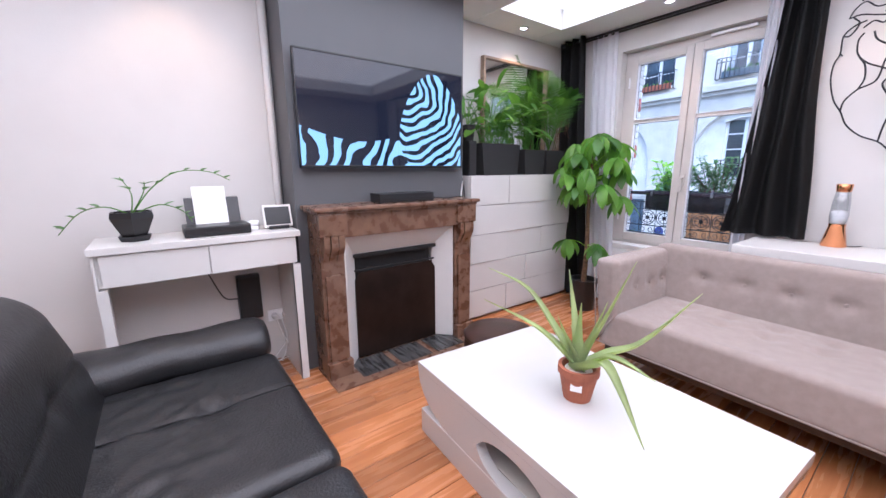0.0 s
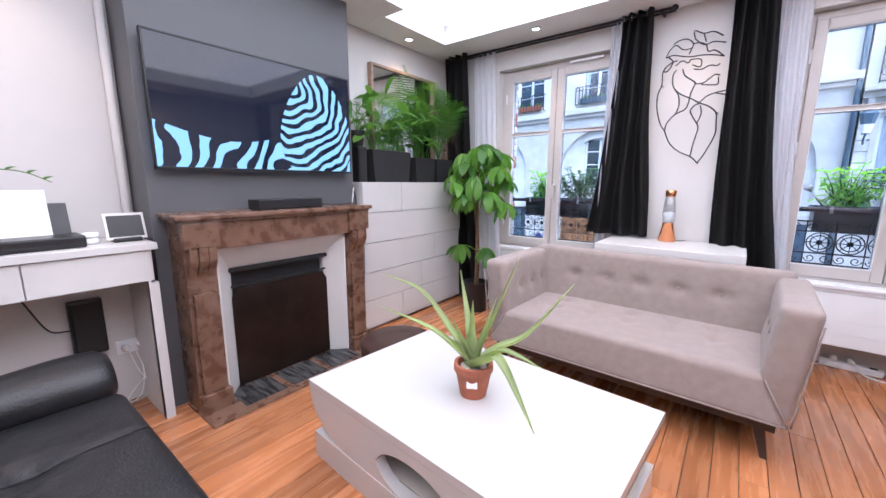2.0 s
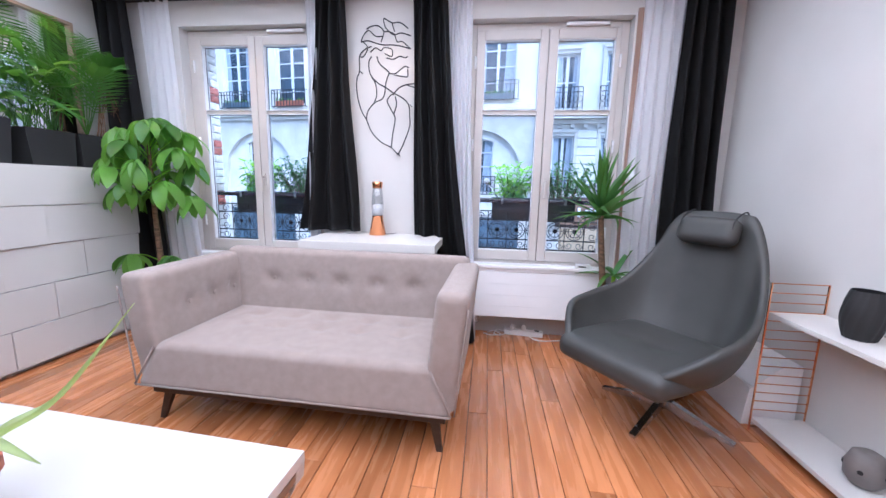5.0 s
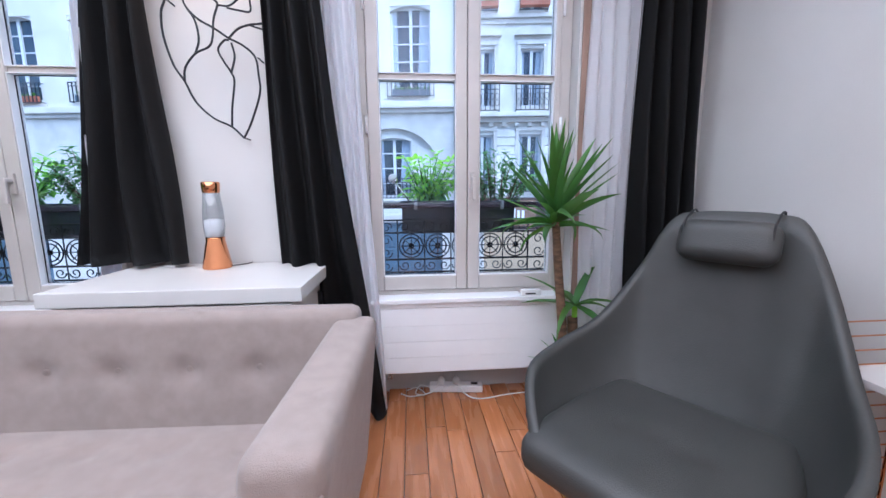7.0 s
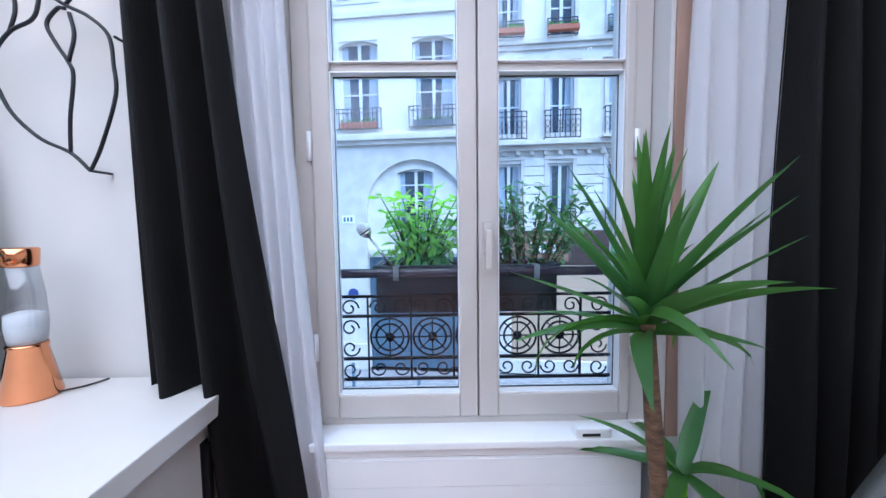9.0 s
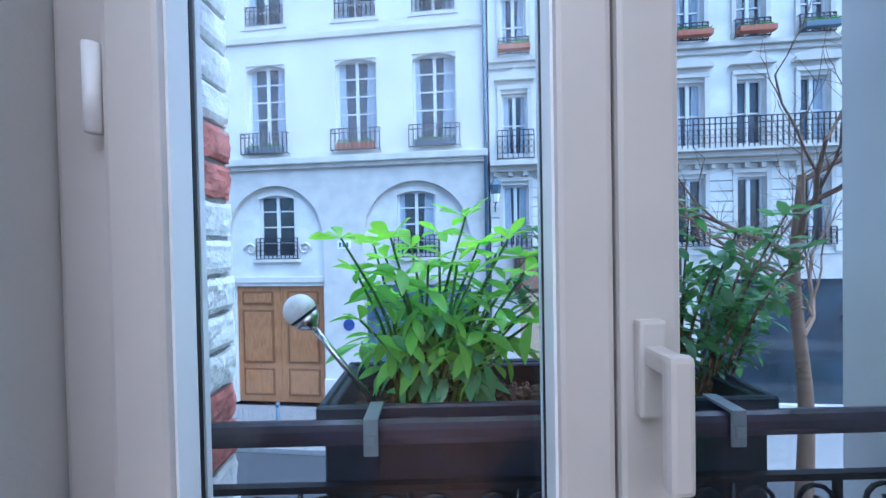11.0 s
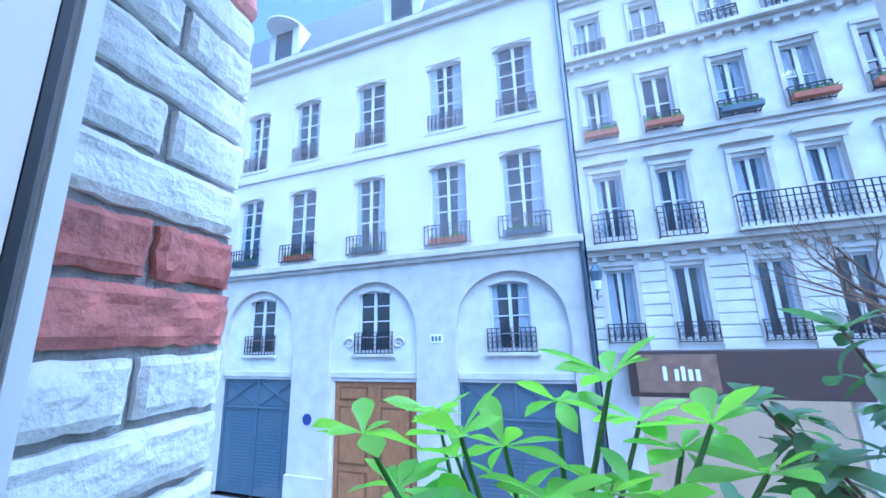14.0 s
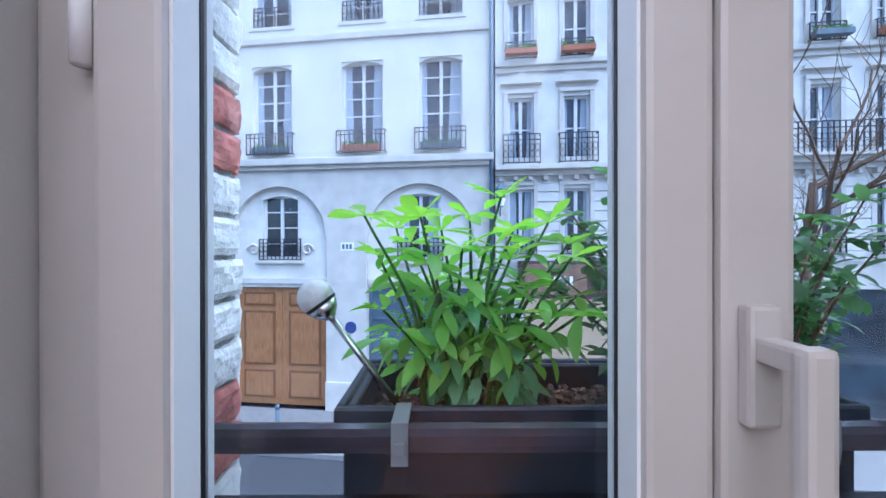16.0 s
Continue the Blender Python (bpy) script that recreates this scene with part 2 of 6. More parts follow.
def spline(points, steps=6):
    """Points of a smooth curve through the given ones."""
    p = [Vector(q) for q in points]
    p = [p[0] * 2 - p[1]] + p + [p[-1] * 2 - p[-2]]
    out = []
    for a, b, c, d in zip(p, p[1:], p[2:], p[3:]):
        for i in range(steps):
            t = i / steps
            out.append(0.5 * ((2 * b) + (c - a) * t + (2 * a - 5 * b + 4 * c - d) * t * t + (3 * b - a - 3 * c + d) * t ** 3))
    return out + [p[-2]]


def grid(fn, nu, nv, bm=None, close_u=False):
    """A sheet of nu by nv cells, fn(u, v) with u, v from 0 to 1."""
    b = bm or bmesh.new()
    rows = [[b.verts.new(fn(i / nu, j / nv)) for i in range(nu + (0 if close_u else 1))] for j in range(nv + 1)]
    for a, c in zip(rows, rows[1:]):
        m = len(a)
        for i in range(m if close_u else m - 1):
            b.faces.new((a[i], a[(i + 1) % m], c[(i + 1) % m], c[i]))
    return b


def prism(poly, lo, hi, axis=1, bm=None):
    """A polygon given in the two other axes, pushed along an axis from lo to hi."""
    b = bm or bmesh.new()

    def co(p, d):
        q = list(p)
        q.insert(axis, d)
        return q
    a = [b.verts.new(co(p, lo)) for p in poly]
    c = [b.verts.new(co(p, hi)) for p in poly]
    b.faces.new(a)
    b.faces.new(c[::-1])
    for i in range(len(poly)):
        j = (i + 1) % len(poly)
        b.faces.new((a[j], a[i], c[i], c[j]))
    bmesh.ops.recalc_face_normals(b, faces=b.faces[:])
    return b


def pillow(lo, hi, puff=0.3, n=10, tufts=(), depth=0.02, rad=0.07, top=2):
    """A stuffed block: rounded edges, crowned faces, buttons pressed into one face."""
    b = bmesh.new()
    bmesh.ops.create_cube(b, size=2)
    bmesh.ops.subdivide_edges(b, edges=b.edges[:], cuts=n, use_grid_fill=True)
    c = (Vector(lo) + Vector(hi)) / 2
    h = (Vector(hi) - Vector(lo)) / 2
    rmin = min(h) * puff * 2
    for v in b.verts:
        q = Vector([v.co[i] * h[i] for i in range(3)])
        inner = Vector([max(-(h[i] - rmin), min(h[i] - rmin, q[i])) for i in range(3)])
        d = q - inner
        if d.length > 1e-9:
            q = inner + d.normalized() * min(d.length, rmin)
        p = q + c
        if v.co[top] > 0.99:
            for t in tufts:
                r2 = sum((p[i] - t[i]) ** 2 for i in range(3) if i != top)
                p[top] -= depth * math.exp(-r2 / rad ** 2)
        elif v.co[top] < -0.99:
            pass
        v.co = p
    return b


def aim(ob, m):
    ob.matrix_local = m
    return ob

# ---- the room ----
XL, XR, YB, ZC = -0.125, 4.72, -6.4, 2.62
W1, W2 = 0.58, 2.87          # left edges of the window openings
WW, WZ0, WZ1, WT = 1.15, 0.60, 2.42, 0.375
floor_slab = solid("floor", box((XL - 0.3, YB - 0.3, -0.16), (XR + 0.3, 0.22, -0.022)), MORTAR, "warm oak strip floor with dark joints", "floor", "structure")


def wall(name, lo, hi, material=WALL, label="white painted plaster wall"):
    return solid(name, box(lo, hi), material, label, "wall", "structure")


b = bmesh.new()
for lo, hi in [((XL - 0.3, 0, -3.4), (W1, WT, 3.2)), ((W1 + WW, 0, -3.4), (W2, WT, 3.2)), ((W2 + WW, 0, -3.4), (XR + 0.3, WT, 3.2))]:
    box(lo, hi, bm=b)
for w in (W1, W2):
    box((w, 0, WZ1), (w + WW, WT, 3.2), bm=b)
    box((w, 0.20, -3.4), (w + WW, WT, WZ0), bm=b)
solid("wall_north", b, WALL, "white plaster wall pierced by two tall windows", "wall", "structure")
wall("wall_west", (XL - 0.3, YB, -0.02), (XL, -0.003, 2.9))
wall("wall_east", (XR, YB, -0.02), (XR + 0.3, -0.003, 2.9))
wall("wall_south", (XL - 0.3, YB - 0.3, -0.02), (XR + 0.3, YB, 2.9))
CH0, CH1, CHX = -2.965, -1.60, 0.175
wall("chimney_breast", (XL + 0.002, CH0, -0.02), (CHX, CH1, 2.64), GREY, "dark grey painted chimney breast")
solid("trim", tube([(XL + 0.03, CH0 - 0.035, -0.01), (XL + 0.03, CH0 - 0.035, 2.61)], 0.022, 10), WALL, "white painted pipe in the wall corner", "pipe", "structure", smooth=True)
b = bmesh.new()
box((XL - 0.3, YB - 0.3, 2.80), (XR + 0.3, 0.0, 2.95), bm=b)
for lo, hi in [((XL + .003, -0.45, ZC), (XR - .003, -0.003, 2.80)), ((XL + .003, -1.25, ZC), (0.22, -0.453, 2.80)), ((XL + .003, YB + .003, ZC), (0.44, -1.253, 2.80)),
               ((4.14, YB + .003, ZC), (XR - .003, -0.453, 2.80)), ((0.443, YB + .003, ZC), (4.137, -5.2, 2.80))]:
    box(lo, hi, bm=b)
RECESS_GLOW = mat("recess_glow", (0.9, 0.9, 0.9), 0.6, var=0.0, emit=(1.0, 0.93, 0.85, 1.35))
solid("ceiling", b, CEIL, "white ceiling with a dropped border and lit recess", "ceiling", "structure")


# glowing sheets added so that the recess shows the light of its hidden tubes
solid("recess_glow_sheet", box((0.50, -5.1, 2.765), (4.08, -0.51, 2.785)), RECESS_GLOW, "large glowing sheet standing in for the LED-lit recess", "ceiling light", "structure")
solid("recess_glow_sheet", box((0.28, -1.19, 2.765), (0.49, -0.51, 2.785)), RECESS_GLOW, "small glowing sheet standing in for the LED-lit recess", "ceiling light", "structure")


def spot(x, y):
    t = thing("ceiling_spot", "small round white recessed ceiling spotlight", "spotlight", (x, y, ZC - 0.002), group="ceiling spots")
    part("ring", lathe([(0.03, 0.0), (0.045, 0.0), (0.043, -0.008), (0.032, -0.01), (0.03, 0.0)], 20, cap=False), PVC, t, smooth=True)
    part("bulb", lathe([(0.03, -0.003), (0.001, -0.0045)], 16), LAMPON, t, "glowing lens")


LAMPON = mat("lamp_glow", (1, 1, 1), 0.4, var=0, emit=(1, 0.93, 0.82, 6.0))
for p in SPOTS:
    spot(*p)


# ---- windows ----
def window(name, x0):
    t = thing(name, "off-white double casement window with black gaskets", "window", (x0, 0.0, 0.0), kind="structure")
    f = bmesh.new()
    y0, y1 = 0.085, 0.142
    for lo, hi in [((0.003, y0, WZ0 + .003), (0.06, y1, WZ1 - .003)), ((WW - 0.06, y0, WZ0 + .003), (WW - 0.003, y1, WZ1 - .003)),
                   ((0.06, y0, WZ0 + .003), (WW - 0.06, y1, 0.65)), ((0.06, y0, 2.37), (WW - 0.06, y1, WZ1 - .003))]:
        join(f, box(lo, hi, 0.006))
    part("window_frame", f, FRAMEP, t)
    for s, (a, c) in enumerate([(0.062, 0.584), (0.588, WW - 0.062)]):
        g0, g1 = (0.122, 0.525) if s == 0 else (0.653, 1.056)
        z0, z1 = 0.652, 2.368
        gz0, gz1 = 0.73, 2.30
        m = bmesh.new()
        ya, yb = 0.072, 0.138
        for lo, hi in [((a, ya, z0), (g0, yb, z1)), ((g1, ya, z0), (c, yb, z1)), ((g0, ya, z0), (g1, yb, gz0)), ((g0, ya, gz1), (g1, yb, z1))]:
            join(m, box(lo, hi, 0.007))
        join(m, box((g0 - .002, 0.095, 1.775), (g1 + .002, 0.136, 1.805), 0.004))
        cs = part("casement", m, FRAMEP, t)
        k = bmesh.new()
        for q0, q1 in ((gz0, 1.775), (1.805, gz1)):
            for lo, hi in [((g0 - .001, 0.116, q0), (g0 + 0.004, 0.1215, q1)), ((g1 - 0.004, 0.116, q0), (g1 + .001, 0.1215, q1)),
                           ((g0, 0.116, q0 - .001), (g1, 0.1215, q0 + 0.006)), ((g0, 0.116, q1 - 0.006), (g1, 0.1215, q1 + .001))]:
                box(lo, hi, bm=k)
        part("gasket", k, GASKET, cs, "black rubber gasket")
        k = bmesh.new()
        for q0, q1 in ((gz0, 1.775), (1.805, gz1)):
            for ya_, yb_ in ((0.080, 0.1155), (0.1275, 0.1375)):
                for lo, hi in [((g0 - .001, ya_, q0), (g0 + 0.003, yb_, q1)), ((g1 - 0.003, ya_, q0), (g1 + .001, yb_, q1)),
                               ((g0, ya_, q0 - .001), (g1, yb_, q0 + 0.003)), ((g0, ya_, q1 - 0.003), (g1, yb_, q1 + .001))]:
                    box(lo, hi, bm=k)
        part("glazing_bead", k, PVC, cs, "white glazing bead")
        for q0, q1 in ((gz0, 1.775), (1.805, gz1)):
            p = part("pane", box((g0, 0.122, q0), (g1, 0.126, q1)), GLASS, cs, "clear glass")
            p.visible_shadow = False
        if s == 1:
            h = join(box((0.602, 0.058, 1.20), (0.630, 0.0725, 1.30), 0.004), box((0.606, 0.02, 1.255), (0.626, 0.06, 1.275), 0.004))
            join(h, box((0.604, 0.012, 1.15), (0.628, 0.028, 1.277), 0.006))
            part("handle", h, FRAMEP, cs, "pale lever handle")
            part("vent", join(box((0.70, 0.055, 2.385), (1.0, 0.082, 2.41), 0.006), box((0.72, 0.05, 2.39), (0.98, 0.056, 2.396))), PVC, t, "white slotted air vent")
        for hz in (0.85, 2.1, 1.5):
            hx = 0.055 if s == 0 else WW - 0.055
            part("hinge", lathe([(0.008, 0), (0.008, 0.09)], 10, at=(hx, 0.072, hz)), PVC, cs, smooth=True)
    part("window_sill", join(box((0.003, -0.035, 0.602), (WW - .003, 0.0845, 0.628), 0.005), box((0.003, -0.02, 0.575), (WW - .003, 0.0, 0.601), 0.003)), PVC, t, "white painted sill board")
    return t


window("window_1", W1)
window("window_2", W2)
# thin tan strip on the wall, right of window 2
solid("trim", box((W2 + WW + 0.012, -0.012, 0.62), (W2 + WW + 0.055, -0.001, 2.46), 0.003), mat("tan_strip", (0.30, 0.19, 0.14), 0.5, var=0.12, scale=6, stretch=(4, 4, 0.6)), "thin tan strip beside the window", "trim", "structure")
t = thing("sill_sensor", "small white plastic sensor box on the window sill", "sensor", (3.80, -0.012, 0.6285))
part("case", box((-0.055, -0.018, 0.0), (0.055, 0.018, 0.032), 0.004), PVC, t)
part("slot", box((-0.035, -0.0195, 0.008), (0.02, -0.0182, 0.017)), BLACKM, t, "dark slot")


def radiator(x0):
    t = thing("radiator", "flat white panel radiator under the window", "radiator", (x0, 0, 0), group="radiators under windows")
    part("panel", box((0.06, -0.015, 0.20), (WW - 0.06, 0.03, 0.572), 0.006), PVC, t)
    for z in (0.205, 0.295, 0.385, 0.475):
        part("front_plate", box((0.065, -0.018, z), (WW - 0.065, -0.0155, z + 0.0885), 0.001), PVC, t)
    part("grille", box((0.07, 0.032, 0.23), (WW - 0.07, 0.12, 0.56)), PVC, t)
    for x in (0.12, WW - 0.12):
        part("bracket", box((x, 0.121, 0.1), (x + 0.03, 0.198, 0.5)), STEEL, t)


radiator(W1)
radiator(W2)


# brick reveals outside, beside each window
def bricks(x0):
    wn_ = thing("brick_reveal", "white painted brick window reveal with red courses", "brickwork", (x0, 0, 0), kind="structure")
    part("mortar_bed", box((0.001, 0.144, 0.56), (0.020, 0.373, 2.44)), MORTAR, wn_, "grey mortar")
    rnd = random.Random(5)
    shared = {}
    z, k = 0.6285, -1
    while z < 2.37:
        cuts = [0.145, 0.272, 0.377] if k % 2 else [0.145, 0.377]
        red = k % 7 in (5, 6)
        for a, c in zip(cuts, cuts[1:]):
            key = (round(c - a, 3), rnd.randrange(3), red)
            if key not in shared:
                ln, nz = c - a - 0.010, Vector((rnd.uniform(0, 50), 0, 0))

                def face(u, v, ln=ln, nz=nz):
                    p = Vector((0, ln * u, 0.0555 * v))
                    e = u in (0, 1) or v in (0, 1)
                    n = noise.noise(p * 45 + nz) * 0.004 + noise.noise(p * 120 + nz) * 0.003
                    g = noise.noise(p * 60 - nz) * 0.004
                    return (0.031 - (0.006 if e else 0) + n, p.y + (g if u in (0, 1) else 0), p.z + (g if v in (0, 1) else 0))
                q = grid(face, 14, 6)
                rim = [ed for ed in q.edges if ed.is_boundary]
                for v in [w for w in bmesh.ops.extrude_edge_only(q, edges=rim)["geom"] if isinstance(w, bmesh.types.BMVert)]:
                    v.co.x = 0.0
                bmesh.ops.recalc_face_normals(q, faces=q.faces[:])
                shared[key] = mesh_of("brick", q, BRICKR if red else BRICKW)
            o = part("brick", shared[key], None, wn_)
            o.location = (0.003 + rnd.uniform(-0.002, 0.002), a + 0.005, z)
        z += 0.0645
        k += 1


for w in (W1, W2):
    bricks(w)


# ---- curtains ----
def rod(x0, x1):
    t = thing("curtain_rod", "thin dark metal double curtain rod with finials", "curtain rod", (0, -0.12, 2.585), group="curtain rods")
    part("pole", tube([(x0, 0, 0), (x1, 0, 0)], 0.011, 10), IRON, t, smooth=True)
    part("pole", tube([(x0, 0.06, 0.0), (x1, 0.06, 0.0)], 0.008, 10), IRON, t, smooth=True)
    for x in (x0, x1):
        part("finial", lathe([(0.012, -0.02), (0.024, -0.006), (0.024, 0.006), (0.012, 0.02)], 14, at=(x, 0, 0)), IRON, t, smooth=True)
    for x in (x0 + 0.08, x1 - 0.08):
        part("bracket", box((x - .008, -0.005, -0.012), (x + .008, 0.117, 0.012)), IRON, t)


rod(0.02, 2.12)
rod(2.5, 4.66)


def drape(name, top, bottom, y, material, z0, label, folds=5, amp=0.035, z1=2.62, rings=True):
    t = thing(name, label, "curtain", (0, y, 0), group="curtains")

    def f(u, v):
        e = v ** 1.4
        a = top[0] + (bottom[0] - top[0]) * e
        c = top[1] + (bottom[1] - top[1]) * e
        w = amp * math.sin(u * folds * 2 * math.pi + 0.6 * math.sin(v * 3)) * (0.8 + 0.35 * v)
        return (a + (c - a) * u + 0.006 * math.sin(9 * v + 7 * u), w + 0.01 * math.sin(4 * v + 5 * u), z1 + (z0 - z1) * v)
    d = grid(f, folds * 14, 30)
    bmesh.ops.solidify(d, geom=d.faces[:], thickness=0.003)
    part("cloth", d, material, t, smooth=True)
    if rings:
        for i in range(folds + 1):
            x = top[0] + (top[1] - top[0]) * (i + 0.25) / (folds + 1)
            ring = tube([(x + 0.0 * math.cos(q), 0.024 * math.sin(q), 2.585 + 0.024 * math.cos(q)) for q in [k * math.pi / 6 for k in range(12)]], 0.004, 6, closed=True)
            part("eyelet", ring, STEEL, t, smooth=True)


BK = "floor-length black blackout curtain with steel eyelets"
SH = "white translucent sheer curtain beside the window"
drape("black_curtain", (-0.03, 0.26), (0.0, 0.44), -0.12, CURTAIN, 0.02, BK, 3, 0.05)
drape("black_curtain", (1.76, 1.98), (1.58, 2.08), -0.115, CURTAIN, 0.865, BK, 3, 0.045)
drape("black_curtain", (2.48, 2.72), (2.52, 3.0), -0.115, CURTAIN, 0.02, BK, 3, 0.05)
drape("black_curtain", (4.28, 4.57), (4.27, 4.69), -0.12, CURTAIN, 0.02, BK, 4, 0.045)
drape("sheer_curtain", (0.30, 0.56), (0.40, 0.70), -0.06, SHEER, 0.02, SH, 4, 0.02, rings=False)
drape("sheer_curtain", (1.66, 1.75), (1.62, 1.70), -0.06, SHEER, 0.03, SH, 3, 0.02, rings=False)
drape("sheer_curtain", (2.72, 2.89), (2.86, 3.0), -0.05, SHEER, 0.02, SH, 4, 0.02, rings=False)
drape("sheer_curtain", (4.05, 4.31), (4.04, 4.30), -0.06, SHEER, 0.03, SH, 4, 0.02, rings=False)


# ---- sofa by the windows ----
def sofa():
    t = thing("sofa", "taupe fabric sofa with buttoned back and dark tapered legs", "sofa", (2.16, -1.015, 0), -2)
    W, D = 0.795, 0.395
    part("base_frame", box((-W + 0.04, -D + 0.04, 0.15), (W - 0.04, D - 0.04, 0.21), 0.004), WOOD_D, t, "dark stained wood frame")
    xs = [-0.46, -0.23, 0.0, 0.23, 0.46]
    seat = pillow((-W + 0.10, -D - 0.005, 0.205), (W - 0.10, D - 0.10, 0.435), 0.16, 46, [(x, y, 0) for x in xs for y in (-0.04, 0.13)], 0.022, 0.045)
    for v in seat.verts:
        p = v.co
        if p.y < -D + 0.06:
            # the front face widens downwards over the arm ends
            k = min(1, max(0, (0.425 - p.z) / 0.205))
            p.x *= 1 + 0.135 * k
            p.y += 0.012 - 0.030 * k
    part("seat", seat, FABRIC, t, smooth=True)
    back = pillow((-W + 0.002, D - 0.16, 0.21), (W - 0.002, D, 0.805), 0.22, 46)
    for v in back.verts:
        p = v.co
        if p.y < D - 0.1:
            for x in xs:
                r2 = (p.x - x) ** 2 + (p.z - 0.615) ** 2
                p.y += 0.03 * math.exp(-r2 / 0.042 ** 2)
        if p.y < D - 0.05:
            p.y += (p.z - 0.4) * 0.12 * min(1, (D - 0.05 - p.y) / 0.08)
    part("backrest", back, FABRIC, t, smooth=True)
    for x in xs:
        part("button", lathe([(0.012, -0.003), (0.013, 0.0), (0.009, 0.004), (0.001, 0.005)], 12), FABRIC, t).matrix_local = pose(x, D - 0.108, 0.615, 90, 0, 0)
    for s in (-1, 1):
        a = pillow((-0.075, -D, 0.205), (0.075, D - 0.05, 0.775), 0.25, 26)
        for v in a.verts:
            v.co.x += s * (v.co.z - 0.2) * 0.10
            if v.co.y < -D + 0.06 and v.co.z < 0.45:
                v.co.y += 0.014 * min(1, (0.45 - v.co.z) / 0.12)
        for v in a.verts:
            if v.co.x * s < 0:
                for y in (-0.15, 0.03, 0.2):
                    v.co.x += s * 0.026 * math.exp(-((v.co.y - y) ** 2 + (v.co.z - 0.575) ** 2) / 0.045 ** 2)
        o = part("armrest", a, FABRIC, t, smooth=True)
        o.location = (s * (W - 0.072), 0, 0)
        pp = part("piping", tube([(s * (0.075 + (z - 0.2) * 0.10), -D - 0.002, z) for z in [0.22 + i * 0.049 for i in range(11)]], 0.004, 6), FABRIC, o, smooth=True)
        for y in (-0.15, 0.03, 0.2):
            part("button", lathe([(0.012, -0.003), (0.013, 0.0), (0.009, 0.004), (0.001, 0.005)], 12), FABRIC, t).matrix_local = pose(s * (W - 0.108), y, 0.575, 0, -90 * s, 0)
    for s in (-1, 1):
        part("piping", tube([(s * (W - 0.105), -D + 0.004, 0.415), (s * (W - 0.008), -D - 0.022, 0.225)], 0.005, 6), FABRIC, t, smooth=True)
    part("piping", tube([(-W + 0.01, -D - 0.022, 0.222), (W - 0.01, -D - 0.022, 0.222)], 0.005, 6), FABRIC, t, smooth=True)
    for sx in (-1, 1):
        for sy in (-1, 1):
            l = prism([(-0.024, -0.016), (0.024, -0.016), (0.024, 0.016), (-0.024, 0.016)], 0, 0.155, 2)
            for v in l.verts:
                if v.co.z < 0.01:
                    v.co.x = v.co.x * 0.55 + sx * 0.035
                    v.co.y = v.co.y * 0.55 + sy * 0.03
            part("leg", l, WOOD_D, t).location = (sx * (W - 0.10), sy * (D - 0.09), 0)


sofa()


# ---- coffee table ----
def coffee_table():
    t = thing("coffee_table", "glossy white sculptural coffee table with oval cut-outs", "table", (1.822, -2.31, 0), -4)
    L_, D = 0.66, 0.42
    # side cheeks with the flared profile; the middle is hollow behind oval openings
    def cheek(y0, y1):
        b = bmesh.new()
        hz = 0.215
        holes = [(0.03, 0.19)]
        xs_ = [-0.34 + i * 0.68 / 44 for i in range(45)]
        for x0, x1 in zip(xs_, xs_[1:]):
            def rim(x):
                for cx, r in holes:
                    if abs(x - cx) < r:
                        return 0.085 * math.sqrt(max(0, 1 - ((x - cx) / r) ** 2))
                return 0.0
            ra, rb = rim(x0), rim(x1)
            if ra == 0 and rb == 0:
                prism([(x0, 0.13), (x1, 0.13), (x1, 0.3815), (x0, 0.3815)], y0, y1, 1, b)
            else:
                prism([(x0, hz + ra), (x1, hz + rb), (x1, 0.3815), (x0, 0.3815)], y0, y1, 1, b)
                prism([(x0, 0.13), (x1, 0.13), (x1, hz - rb), (x0, hz - ra)], y0, y1, 1, b)
        for s in (-1, 1):
            pts = [(-L_ + 0.001, 0.3815), (-L_ + 0.001, 0.335)] + [(-L_ + 0.32 * (1 - math.cos(a)), 0.335 - 0.205 * math.sin(a)) for a in [k * math.pi / 2 / 8 for k in range(1, 9)]] + [(-0.34, 0.3815)]
            prism([(s * -x, z) for x, z in pts], y0, y1, 1, b)
        return b
    part("side_panel", cheek(-D + 0.003, -D + 0.05), GLOSSW, t)
    part("side_panel", cheek(D - 0.05, D - 0.003), GLOSSW, t)
    part("tabletop", box((-L_, -D, 0.345), (L_, D, 0.383), 0.003), GLOSSW, t)
    for s in (-1, 1):
        q = grid(lambda u, v: (s * (-L_ + 0.32 * (1 - math.cos(u * math.pi / 2))), -D + 0.05 + v * (2 * D - 0.1), 0.344 - 0.21 * math.sin(u * math.pi / 2)), 10, 1)
        bmesh.ops.solidify(q, geom=q.faces[:], thickness=0.012)
        part("end_panel", q, GLOSSW, t, smooth=True)
    part("base", box((-L_ + 0.03, -D, 0.0), (L_ - 0.02, D, 0.13), 0.003), GLOSSW, t)
    part("inlay", box((-L_ + 0.05, -D + 0.06, 0.1305), (L_ - 0.04, D - 0.06, 0.134)), CREAM, t, "grey marbled inlay")


coffee_table()


